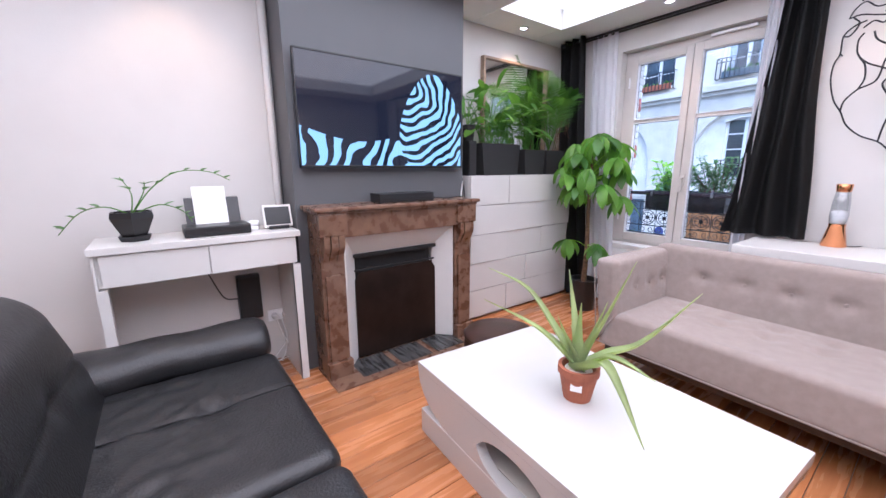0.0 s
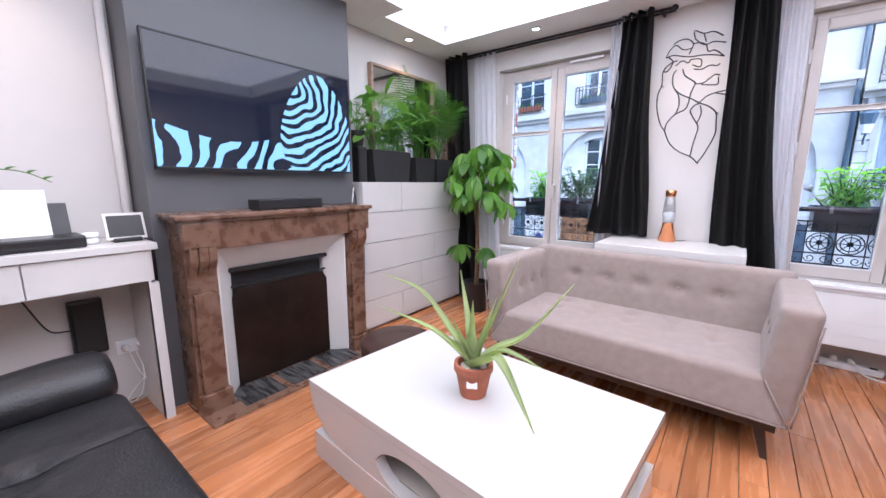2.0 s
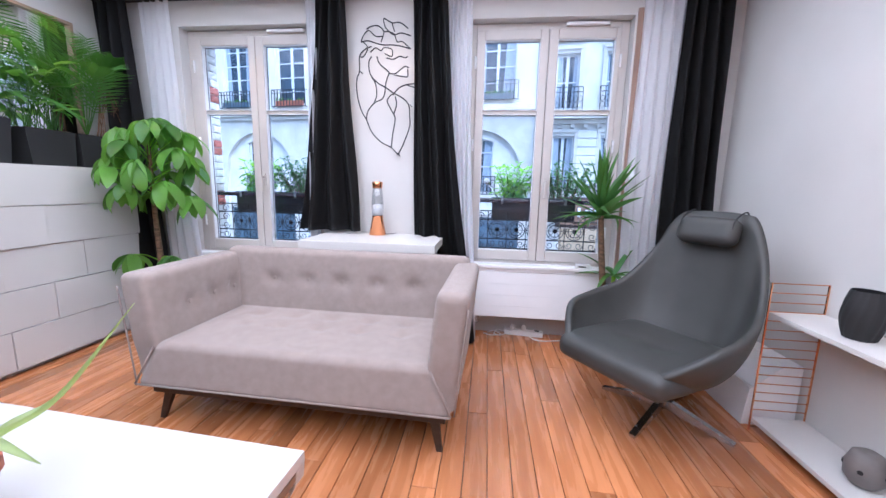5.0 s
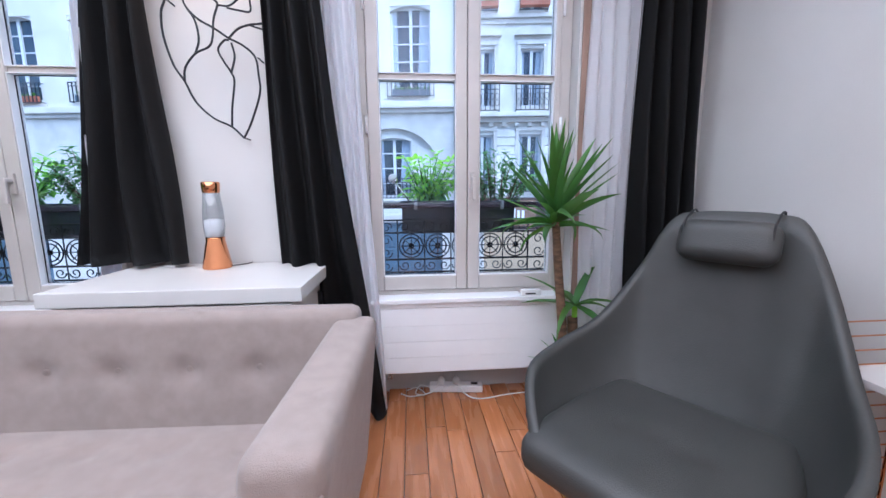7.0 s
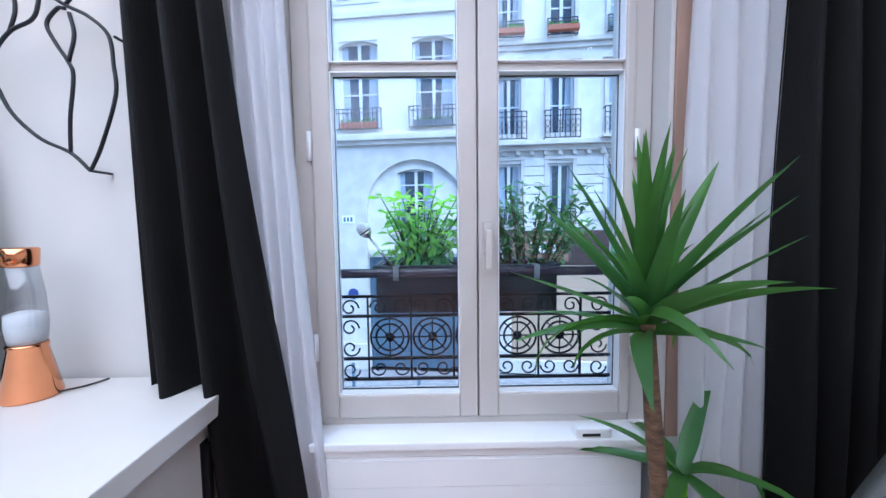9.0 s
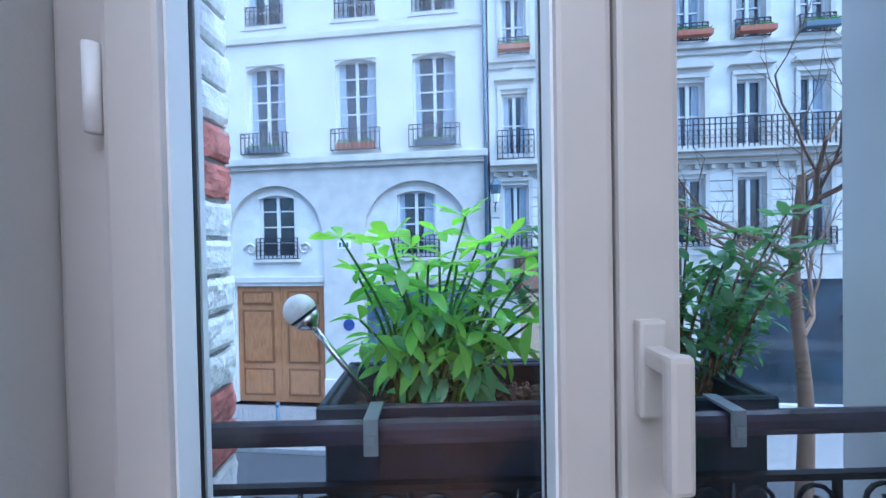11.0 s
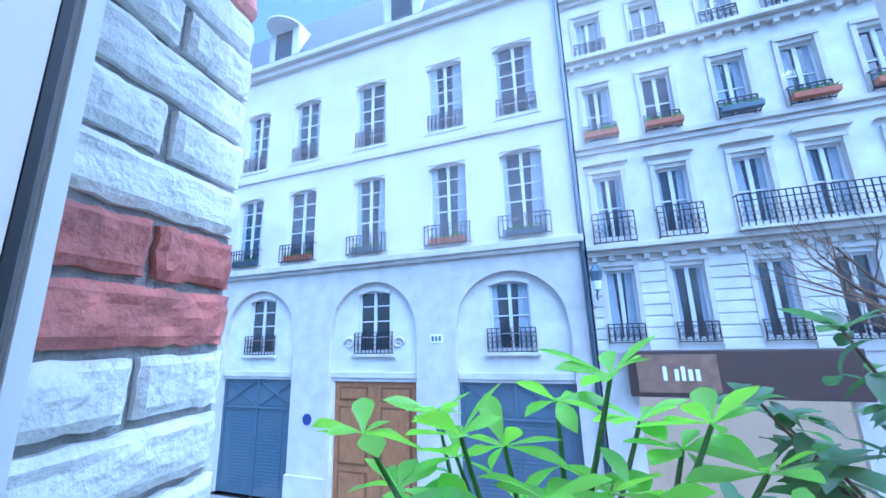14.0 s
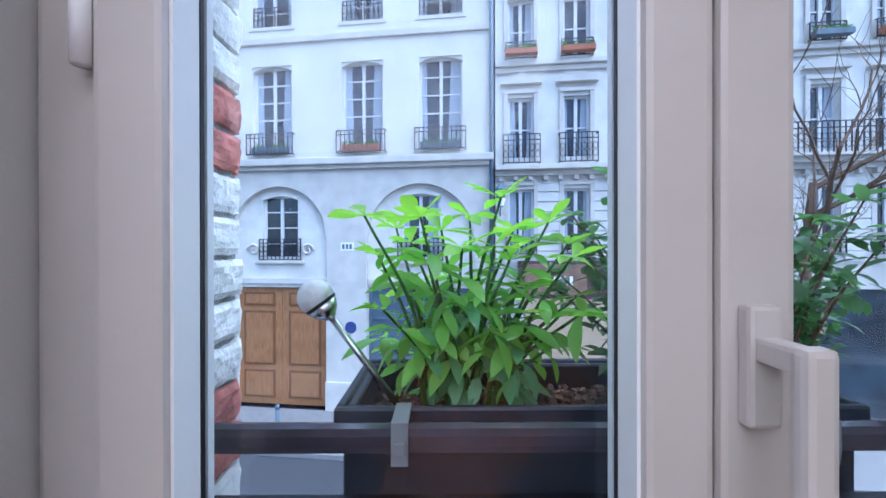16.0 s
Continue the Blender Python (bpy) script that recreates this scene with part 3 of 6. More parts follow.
# ---- sideboard and lava lamp ----
def sideboard():
    t = thing("sideboard", "white sideboard with a thick overhanging top", "sideboard", (1.80, -0.575, 0))
    part("body", box((0.03, 0.03, 0.0), (0.89, 0.54, 0.785), 0.003), MATTW, t)
    part("top", box((0.0, 0.0, 0.788), (0.93, 0.555, 0.845), 0.004), MATTW, t)
    for i in range(2):
        d = part("door", box((0.035 + i * 0.43, 0.008, 0.03), (0.456 + i * 0.43, 0.028, 0.78), 0.003), MATTW, t)
        part("handle", box((0.42 + i * 0.07, -0.006, 0.36), (0.43 + i * 0.07, 0.008, 0.48), 0.003), IRON, d, "black bar handle")
    part("side_handle", join(box((0.892, 0.40, 0.56), (0.91, 0.42, 0.72), 0.004), box((0.8905, 0.395, 0.555), (0.896, 0.425, 0.725), 0.002)), IRON, t, "dark pull handle")


sideboard()


def lava_lamp():
    t = thing("lava_lamp", "copper lava lamp with clear glass and white wax", "lava lamp", (2.225, -0.14, 0.846))
    part("base", lathe([(0.062, 0), (0.064, 0.006), (0.040, 0.135), (0.043, 0.14), (0.041, 0.146)], 28), COPPER, t, smooth=True)
    part("bottle", lathe([(0.040, 0.146), (0.046, 0.20), (0.043, 0.28), (0.033, 0.365)], 28), BOTTLE, t, "clear glass", smooth=True)
    part("wax", lathe([(0.037, 0.148), (0.042, 0.19), (0.040, 0.225), (0.02, 0.232), (0.001, 0.228)], 24), PAPER, t, "white wax", smooth=True)
    part("cap", lathe([(0.034, 0.352), (0.037, 0.356), (0.040, 0.398), (0.036, 0.402)], 28), COPPER, t, smooth=True)
    part("cord", tube(spline([(0.06, 0.01, 0.006), (0.10, 0.05, 0.005), (0.12, 0.10, 0.004)]), 0.003, 6), BLACKM, t)


lava_lamp()


# ---- television, mantelpiece ----
def screen_mat():
    """A dark picture with wavy pale blue stripes."""
    m = bpy.data.materials.new("screen_picture")
    m.use_nodes = True
    nt = m.node_tree
    N, L = nt.nodes.new, nt.links.new
    b = nt.nodes["Principled BSDF"]
    b.inputs["Base Color"].default_value = (0.006, 0.006, 0.009, 1)
    b.inputs["Roughness"].default_value = 0.05
    tc = N("ShaderNodeTexCoord")
    sp = N("ShaderNodeSeparateXYZ")
    L(tc.outputs["Object"], sp.inputs[0])

    def math_(op, a, c=None):
        n = N("ShaderNodeMath")
        n.operation = op
        for i, v in enumerate((a, c)):
            if v is None:
                continue
            if isinstance(v, (int, float)):
                n.inputs[i].default_value = v
            else:
                L(v, n.inputs[i])
        return n.outputs[0]
    y, z = sp.outputs["Y"], sp.outputs["Z"]
    # lower band whose top edge falls and rises again, and an upright form
    hump = math_("ADD", math_("MULTIPLY", math_("SINE", math_("MULTIPLY", math_("ADD", y, 0.60), 4.2)), -0.075), -0.10)
    low = math_("LESS_THAN", z, hump)
    dy = math_("DIVIDE", math_("SUBTRACT", y, 0.36), math_("ADD", 0.27, math_("MULTIPLY", z, -0.22)))
    dz = math_("DIVIDE", math_("SUBTRACT", z, -0.04), 0.36)
    blob = math_("LESS_THAN", math_("ADD", math_("MULTIPLY", dy, dy), math_("MULTIPLY", dz, dz)), 1.0)
    mp = N("ShaderNodeMapping")
    L(tc.outputs["Object"], mp.inputs[0])
    # upright slanting stripes for the lower band
    wl = N("ShaderNodeTexWave")
    wl.bands_direction = "Y"
    wl.inputs["Scale"].default_value = 2.9
    wl.inputs["Distortion"].default_value = 7.5
    wl.inputs["Detail"].default_value = 1.5
    wl.inputs["Detail Scale"].default_value = 1.6
    ml = N("ShaderNodeMapping")
    ml.inputs["Rotation"].default_value = (radians(24), 0, 0)
    L(tc.outputs["Object"], ml.inputs[0])
    L(ml.outputs[0], wl.inputs[0])
    wv = N("ShaderNodeTexWave")
    wv.wave_type = "RINGS"
    wv.rings_direction = "X"
    mp.inputs["Location"].default_value = (0, -0.16, -0.20)
    wv.inputs["Scale"].default_value = 5.2
    wv.inputs["Distortion"].default_value = 6.0
    wv.inputs["Detail"].default_value = 1.0
    wv.inputs["Detail Scale"].default_value = 1.2
    L(mp.outputs[0], wv.inputs[0])
    st = math_("GREATER_THAN", wv.outputs["Fac"], 0.45)
    sl = math_("GREATER_THAN", wl.outputs["Fac"], 0.5)
    fac = math_("MAXIMUM", math_("MULTIPLY", blob, st), math_("MULTIPLY", math_("MULTIPLY", low, sl), math_("SUBTRACT", 1.0, blob)))
    mx = N("ShaderNodeMix")
    mx.data_type = "RGBA"
    mx.inputs["A"].default_value = (0.008, 0.010, 0.018, 1)
    mx.inputs["B"].default_value = (0.34, 0.60, 0.82, 1)
    L(fac, mx.inputs["Factor"])
    L(mx.outputs["Result"], b.inputs["Emission Color"])
    b.inputs["Emission Strength"].default_value = 0.46
    return m


def television():
    t = thing("television", "slim black flat television showing blue and black stripes", "television", (CHX, -2.295, 1.712))
    part("body", box((0.004, -0.60, -0.30), (0.035, 0.60, 0.30), 0.006), BLACKM, t)
    fr = bmesh.new()
    w, h = 0.635, 0.345
    for lo, hi in [((0.03, -w, -h), (0.062, -w + 0.008, h)), ((0.03, w - 0.008, -h), (0.062, w, h)), ((0.03, -w, -h), (0.062, w, -h + 0.014)), ((0.03, -w, h - 0.008), (0.062, w, h))]:
        box(lo, hi, 0.001, bm=fr)
    part("bezel", fr, BLACKM, t)
    part("screen", box((0.036, -w + 0.008, -h + 0.014), (0.056, w - 0.008, h - 0.008)), screen_mat(), t, "lit screen with a striped picture")


television()


def fireplace():
    t = thing("fireplace", "brown marble mantelpiece with a white surround and black shutter", "fireplace", (CHX, 0, 0))
    y0, y1 = -2.93, -1.66
    X = 0.27
    part("shelf", join(box((0.002, y0 - 0.01, 1.105), (X + 0.012, y1 + 0.01, 1.132), 0.008), box((0.002, y0 + 0.01, 1.088), (X - 0.005, y1 - 0.01, 1.1045), 0.004)), MARBLE, t, "worn marble shelf")
    part("frieze", box((0.002, y0 + 0.03, 0.935), (X - 0.03, y1 - 0.03, 1.0875), 0.006), MARBLE, t)
    for s, ya in ((1, y0 + 0.03), (-1, y1 - 0.03)):
        yb = ya + s * 0.155
        lo, hi = min(ya, yb), max(ya, yb)
        j = part("jamb", box((0.002, lo, 0.0), (X - 0.06, hi, 0.934), 0.006), MARBLE, t)
        part("capital", box((X - 0.062, lo - 0.012, 0.955), (X - 0.005, hi + 0.012, 1.087), 0.006), MARBLE, j)
        prof = [(X - 0.0595, 0.954), (X - 0.002, 0.954)] + [(X - 0.03 + 0.03 * math.cos(a * math.pi), 0.90 - 0.13 * a) for a in [k / 8 for k in range(9)]] + [(X - 0.0595, 0.70)]
        q = bmesh.new()
        for d0, d1 in ((lo + 0.012, lo + 0.05), (lo + 0.055, hi - 0.055), (hi - 0.05, hi - 0.012)):
            k = 1.0 if d0 == lo + 0.055 else 0.9
            prism([(X - 0.0595 + (x - X + 0.0595) * k, z) for x, z in prof], d0, d1, 1, q)
        part("console_scroll", q, MARBLE, j, "carved scroll")
        part("pilaster", box((X - 0.0595, lo + 0.018, 0.12), (X - 0.035, hi - 0.018, 0.70), 0.006), MARBLE, j)
        part("plinth", box((X - 0.0595, lo - 0.006, 0.001), (X - 0.015, hi + 0.006, 0.119), 0.006), MARBLE, j)
    ia, ib = y0 + 0.19, y1 - 0.19
    w = bmesh.new()
    # splayed white lining
    for poly in ([(0.19, ia), (0.19, ia + 0.01), (0.07, ia + 0.12), (0.002, ia + 0.12), (0.002, ia)], [(0.19, ib), (0.19, ib - 0.01), (0.07, ib - 0.12), (0.002, ib - 0.12), (0.002, ib)]):
        prism(poly, 0.02, 0.934, 2, w)
        part("lining", w, MATTW, t, "white painted splayed lining")
        w = bmesh.new()
    prism([(0.19, 0.934), (0.19, 0.924), (0.07, 0.77), (0.002, 0.77), (0.002, 0.934)], ia + 0.011, ib - 0.011, 1, w)
    part("lining", w, MATTW, t, "white painted splayed lining")
    fb, fa = ib - 0.12, ia + 0.12
    part("firebox", box((0.003, fa, 0.02), (0.03, fb, 0.77)), BLACKMAT, t)
    sh = bmesh.new()
    prism([(fa - 0.012, 0.021), (fb + 0.012, 0.021), (fb + 0.012, 0.60), (fb - 0.015, 0.64), (fb - 0.015, 0.655), (fa + 0.015, 0.655), (fa + 0.015, 0.64), (fa - 0.012, 0.60)], 0.085, 0.095, 0, sh)
    part("shutter", sh, mat("dark_bronze", (0.028, 0.017, 0.013), 0.4, 0.5, var=0.2, scale=6), t, "dark brown metal shutter")
    part("fire_frame", join(box((0.075, fa - 0.02, 0.76), (0.10, fb + 0.02, 0.785), 0.003), box((0.071, fa - 0.02, 0.66), (0.084, fb + 0.02, 0.672), 0.002)), BLACKMAT, t)
    # hearth of marble tiles
    part("hearth", box((0.03, y0 + 0.02, -0.02), (0.40, y1 + 0.02, 0.012), 0.004), MARBLE, t)
    rnd = random.Random(2)
    BW = mat("black_white_marble", (0.085, 0.082, 0.08), 0.15, var=0.2, scale=7, stretch=(1, 6, 1), color2=(0.010, 0.010, 0.010), per_object=0.2)
    for i in range(3):
        a = ia + 0.03 + i * 0.30
        part("tile", box((0.10, a, 0.0125), (0.34, a + 0.255, 0.0165), 0.001), BW, t, "black and white veined marble")


fireplace()


# ---- white gloss cabinet by the corner ----
def cabinet():
    t = thing("cabinet", "white gloss chest cabinet with uneven door fronts", "cabinet", (XL + 0.004, -1.545, 0))
    Lc, D = 1.39, 0.315
    part("body", box((0, 0, 0.03), (D, Lc, 1.30), 0.002), GLOSSW, t)
    part("plinth", box((0, 0.02, 0.0), (D - 0.03, Lc - 0.02, 0.03)), MATTW, t)
    rnd = random.Random(11)
    rows = [0.035, 0.285, 0.535, 0.79, 1.045, 1.298]
    for r, (a, c) in enumerate(zip(rows, rows[1:])):
        off = [0, 0.33, 0.68, 1.0][:] if r % 2 == 0 else [0, 0.52, 1.0]
        for u0, u1 in zip(off, off[1:]):
            d = rnd.choice([0.014, 0.02, 0.028])
            part("drawer_front", box((D, u0 * Lc + 0.002, a + 0.002), (D + d, u1 * Lc - 0.002, c - 0.002), 0.002), GLOSSW, t)


cabinet()

# ---- black leather sofa ----
def leather_sofa():
    t = thing("leather_sofa", "large black leather sofa with rolled arm and creased seat", "sofa", (0.345, -3.28, 0))

    def crease(b, z, cx, cy):
        for v in b.verts:
            p = v.co
            if p.z > z - 0.04:
                d = math.hypot(p.x - cx, p.y - cy)
                p.z -= 0.022 * math.exp(-(d / 0.06) ** 2) + 0.010 * math.exp(-((p.x - cx) / 0.012) ** 2)
                p.z += 0.010 * noise.noise(Vector((p.x * 16 + p.y * 9, p.y * 10 - p.x * 4, 0))) * math.exp(-((p.y + 0.48) / 0.24) ** 2) + 0.006 * noise.noise(Vector((p.x * 30, p.y * 26, 2))) * math.exp(-(d / 0.2) ** 2)
        return b
    part("frame", box((0.12, -0.92, 0.07), (2.05, -0.03, 0.27), 0.02), LEATHER, t)
    for i, (a, c) in enumerate(((0.30, 1.24), (1.25, 2.08))):
        b = pillow((a, -0.78, 0.25), (c, 0.02, 0.435), 0.30, 64)
        crease(b, 0.435, a + 0.40, -0.30)
        part("seat_cushion", b, LEATHER, t, "softly creased leather", smooth=True)
        b = pillow((a - 0.10, -1.0, 0.30), (c, -0.64, 0.93), 0.40, 44)
        for v in b.verts:
            p = v.co
            p.y -= (p.z - 0.4) * 0.32
            if p.y > -0.95:
                p.y -= 0.02 * math.exp(-(((p.x - a - 0.40) ** 2 + (p.z - 0.62) ** 2) / 0.06 ** 2)) + 0.010 * math.exp(-((p.z - 0.62) / 0.014) ** 2)
        part("back_cushion", b, LEATHER, t, smooth=True)
        part("seam", tube([(a + 0.40, -0.70 + 0.70 * k / 10, 0.4285 - 0.018 * math.exp(-((-0.70 + 0.07 * k + 0.30) / 0.07) ** 2)) for k in range(11)], 0.003, 6), BLACKMAT, t)
    arm = grid(lambda u, v: (0.20 + (0.15 + 0.012 * math.sin(v * 9)) * math.cos(2 * math.pi * u) * (1 if 0.02 < v < 0.98 else 0.8), -0.86 + 0.86 * v, 0.475 + 0.105 * math.sin(2 * math.pi * u) * (1 if 0.02 < v < 0.98 else 0.8) + 0.004 * math.sin(17 * v)), 22, 26, close_u=True)
    bmesh.ops.holes_fill(arm, edges=arm.edges[:], sides=0)
    part("armrest", arm, LEATHER, t, "rolled leather arm", smooth=True)
    part("arm_base", box((0.06, -0.90, 0.06), (0.30, -0.02, 0.40), 0.03), LEATHER, t)
    for x in (0.16, 1.9):
        for y in (-0.85, -0.1):
            part("foot", lathe([(0.02, 0), (0.025, 0.075)], 12, at=(x, y, 0)), STEEL, t, smooth=True)


leather_sofa()


# ---- console table with printer, tablet and plant ----
def console():
    t = thing("console_table", "narrow white console table with two drawers", "console table", (XL + 0.003, -3.95, 0))
    D, Lc = 0.40, 0.96
    part("top", box((0, -0.01, 0.955), (D + 0.01, Lc + 0.01, 0.99), 0.003), MATTW, t)
    part("apron", box((0.0, 0.012, 0.79), (D - 0.022, Lc - 0.012, 0.954)), MATTW, t)
    for i in range(2):
        part("drawer", box((D - 0.021, 0.03 + i * 0.455, 0.792), (D - 0.002, 0.48 + i * 0.455, 0.951), 0.002), MATTW, t)
    for y in (0.0, Lc - 0.045):
        part("leg", box((0.0, y, 0.0), (D - 0.004, y + 0.012, 0.954), 0.002), MATTW, t)
        part("leg", box((D - 0.045, y, 0.0), (D - 0.003, y + 0.045, 0.78), 0.002), MATTW, t)


console()
ZT = 0.991


def printer():
    t = thing("printer", "compact black printer with white paper standing in its tray", "printer", (0.10, -3.40, ZT))
    part("body", box((-0.11, -0.165, 0.0), (0.11, 0.165, 0.055), 0.008), BLACKM, t)
    part("slot", box((0.1005, -0.13, 0.012), (0.113, 0.13, 0.022)), BLACKMAT, t)
    tr = part("paper_tray", box((-0.006, -0.14, 0.0), (0.0, 0.14, 0.16), 0.004), mat("dark_grey_plastic", (0.05, 0.052, 0.056), 0.4), t, "dark grey tray")
    tr.matrix_local = pose(-0.055, 0, 0.05, 0, -14, 0)
    pa = part("paper", box((0.0, -0.085, 0.0), (0.005, 0.085, 0.235)), PAPER, t, "blank white sheets")
    pa.matrix_local = pose(-0.045, -0.012, 0.04, 0, -14, 0)


printer()
t = thing("tablet", "white framed tablet on a small dock", "tablet", (0.11, -3.065, ZT))
part("dock", box((-0.03, -0.06, 0), (0.045, 0.06, 0.022), 0.006), BLACKM, t)
o = part("frame", box((-0.006, -0.085, 0), (0.006, 0.085, 0.14), 0.004), MATTW, t)
o.matrix_local = pose(0.03, 0, 0.012, 0, -16, 0)
part("screen", box((0.0062, -0.073, 0.014), (0.0072, 0.073, 0.126)), BLACKM, o, "dark screen")
t = thing("tape_roll", "small stack of white rolls", "tape roll", (0.08, -3.20, ZT))
for i in range(2):
    part("roll", lathe([(0.018, 0), (0.032, 0), (0.033, 0.014), (0.032, 0.026), (0.018, 0.026)], 20, at=(0, 0, 0.028 * i)), PAPER, t, smooth=True)


# ---- leaves ----
def blade(length, width, curl=0.3, fold=0.25, seg=7, tip=1.0, thick=0.0):
    """A leaf along +x that bends down, folded along its rib."""
    b = bmesh.new()
    rows = []
    for i in range(seg + 1):
        s = i / seg
        w = width * (math.sin(math.pi * min(1, (0.12 + 0.88 * s))) ** 0.7 if tip else (1 - s)) * 0.5
        if not tip:
            w = width * 0.5 * (1 - s ** 2.2) * (0.55 + 0.45 * min(1, s * 4))
        a = curl * s * s
        x, z = length * s * (1 - 0.25 * a * a), -length * a * 0.6
        rows.append((b.verts.new((x, -w, z + w * fold)), b.verts.new((x, 0, z - thick * (1 - s))), b.verts.new((x, w, z + w * fold))))
    for p, q in zip(rows, rows[1:]):
        b.faces.new((p[0], q[0], q[1], p[1]))
        b.faces.new((p[1], q[1], q[2], p[2]))
    bmesh.ops.remove_doubles(b, verts=b.verts[:], dist=1e-5)
    return b


def turn_to(at, az, el, roll=0.0, s=1.0):
    return Matrix.Translation(at) @ Euler((radians(roll), radians(-el), radians(az))).to_matrix().to_4x4() @ Matrix.Diagonal((s, s, s, 1))


def pot(t, r, h, material, soil=0.02, r0=0.75, rim=0.012, label=""):
    part("pot", lathe([(r * r0, 0), (r, h - rim * 2), (r + rim * 0.4, h - rim * 2), (r + rim * 0.4, h), (r - rim * 0.6, h), (r - rim, h - soil - 0.01)], 28), material, t, label, smooth=False)
    part("soil", lathe([(r - rim, h - soil - 0.004), (r * 0.5, h - soil + 0.004), (0.001, h - soil + 0.006)], 20), SOIL, t)


def yucca():
    rnd = random.Random(3)
    t = thing("yucca", "tall yucca with sword-shaped leaves in a dark blue pot", "plant", (3.895, -0.22, 0))
    part("saucer", lathe([(0.15, 0), (0.165, 0.02), (0.16, 0.022), (0.14, 0.008)], 28), mat("navy_glaze", (0.02, 0.03, 0.07), 0.2), t)
    pot(t, 0.14, 0.30, mat("navy_pot", (0.018, 0.026, 0.06), 0.2, var=0.1), 0.04, 0.85)
    part("trunk", tube(spline([(0.0, 0.0, 0.25), (0.0, -0.01, 0.5), (-0.035, -0.02, 0.8), (-0.062, -0.03, 1.05)]), 0.026, 12, r2=0.018), BARK, t, smooth=True)
    part("trunk", tube(spline([(0.07, 0.03, 0.25), (0.08, 0.04, 0.40), (0.075, 0.045, 0.55)]), 0.028, 12, r2=0.026), BARK, t, "cut stump", smooth=True)
    ms = [mesh_of("leaf", blade(l, w, c, 0.5, 8, 0), m, True) for l, w, c, m in ((0.34, 0.042, 0.12, LEAF), (0.30, 0.044, 0.4, YUC), (0.36, 0.042, 0.06, YUC), (0.28, 0.040, 1.1, LEAF))]
    for i in range(54):
        k = i / 54
        el = 86 - 78 * k ** 1.15 + rnd.uniform(-12, 12)
        me = ms[0 if k < 0.3 else rnd.choice((0, 1, 2, 2)) if k < 0.75 else rnd.choice((1, 3))]
        o = part("leaf", me, None, t)
        o.matrix_local = turn_to((-0.066, -0.03, 1.12 - 0.10 * k), i * 137.5 + rnd.uniform(-30, 30), el, rnd.uniform(-40, 40), rnd.uniform(0.8, 1.25))
    for at, n, s, e0 in (((0.085, 0.045, 0.61), 9, 1.2, 52), ((0.0, -0.08, 0.30), 9, 0.75, 75), ((0.10, -0.02, 0.30), 6, 0.5, 75)):
        part("shoot", tube([(at[0], at[1], at[2] - 0.10), at], 0.012, 8, r2=0.016), LEAFL, t)
        for i in range(n):
            o = part("leaf", ms[rnd.choice((1, 3, 1))], None, t)
            o.matrix_local = turn_to(at, i * 137.5 + 40, e0 - 70 * i / n, 0, s * rnd.uniform(0.8, 1.2))


yucca()


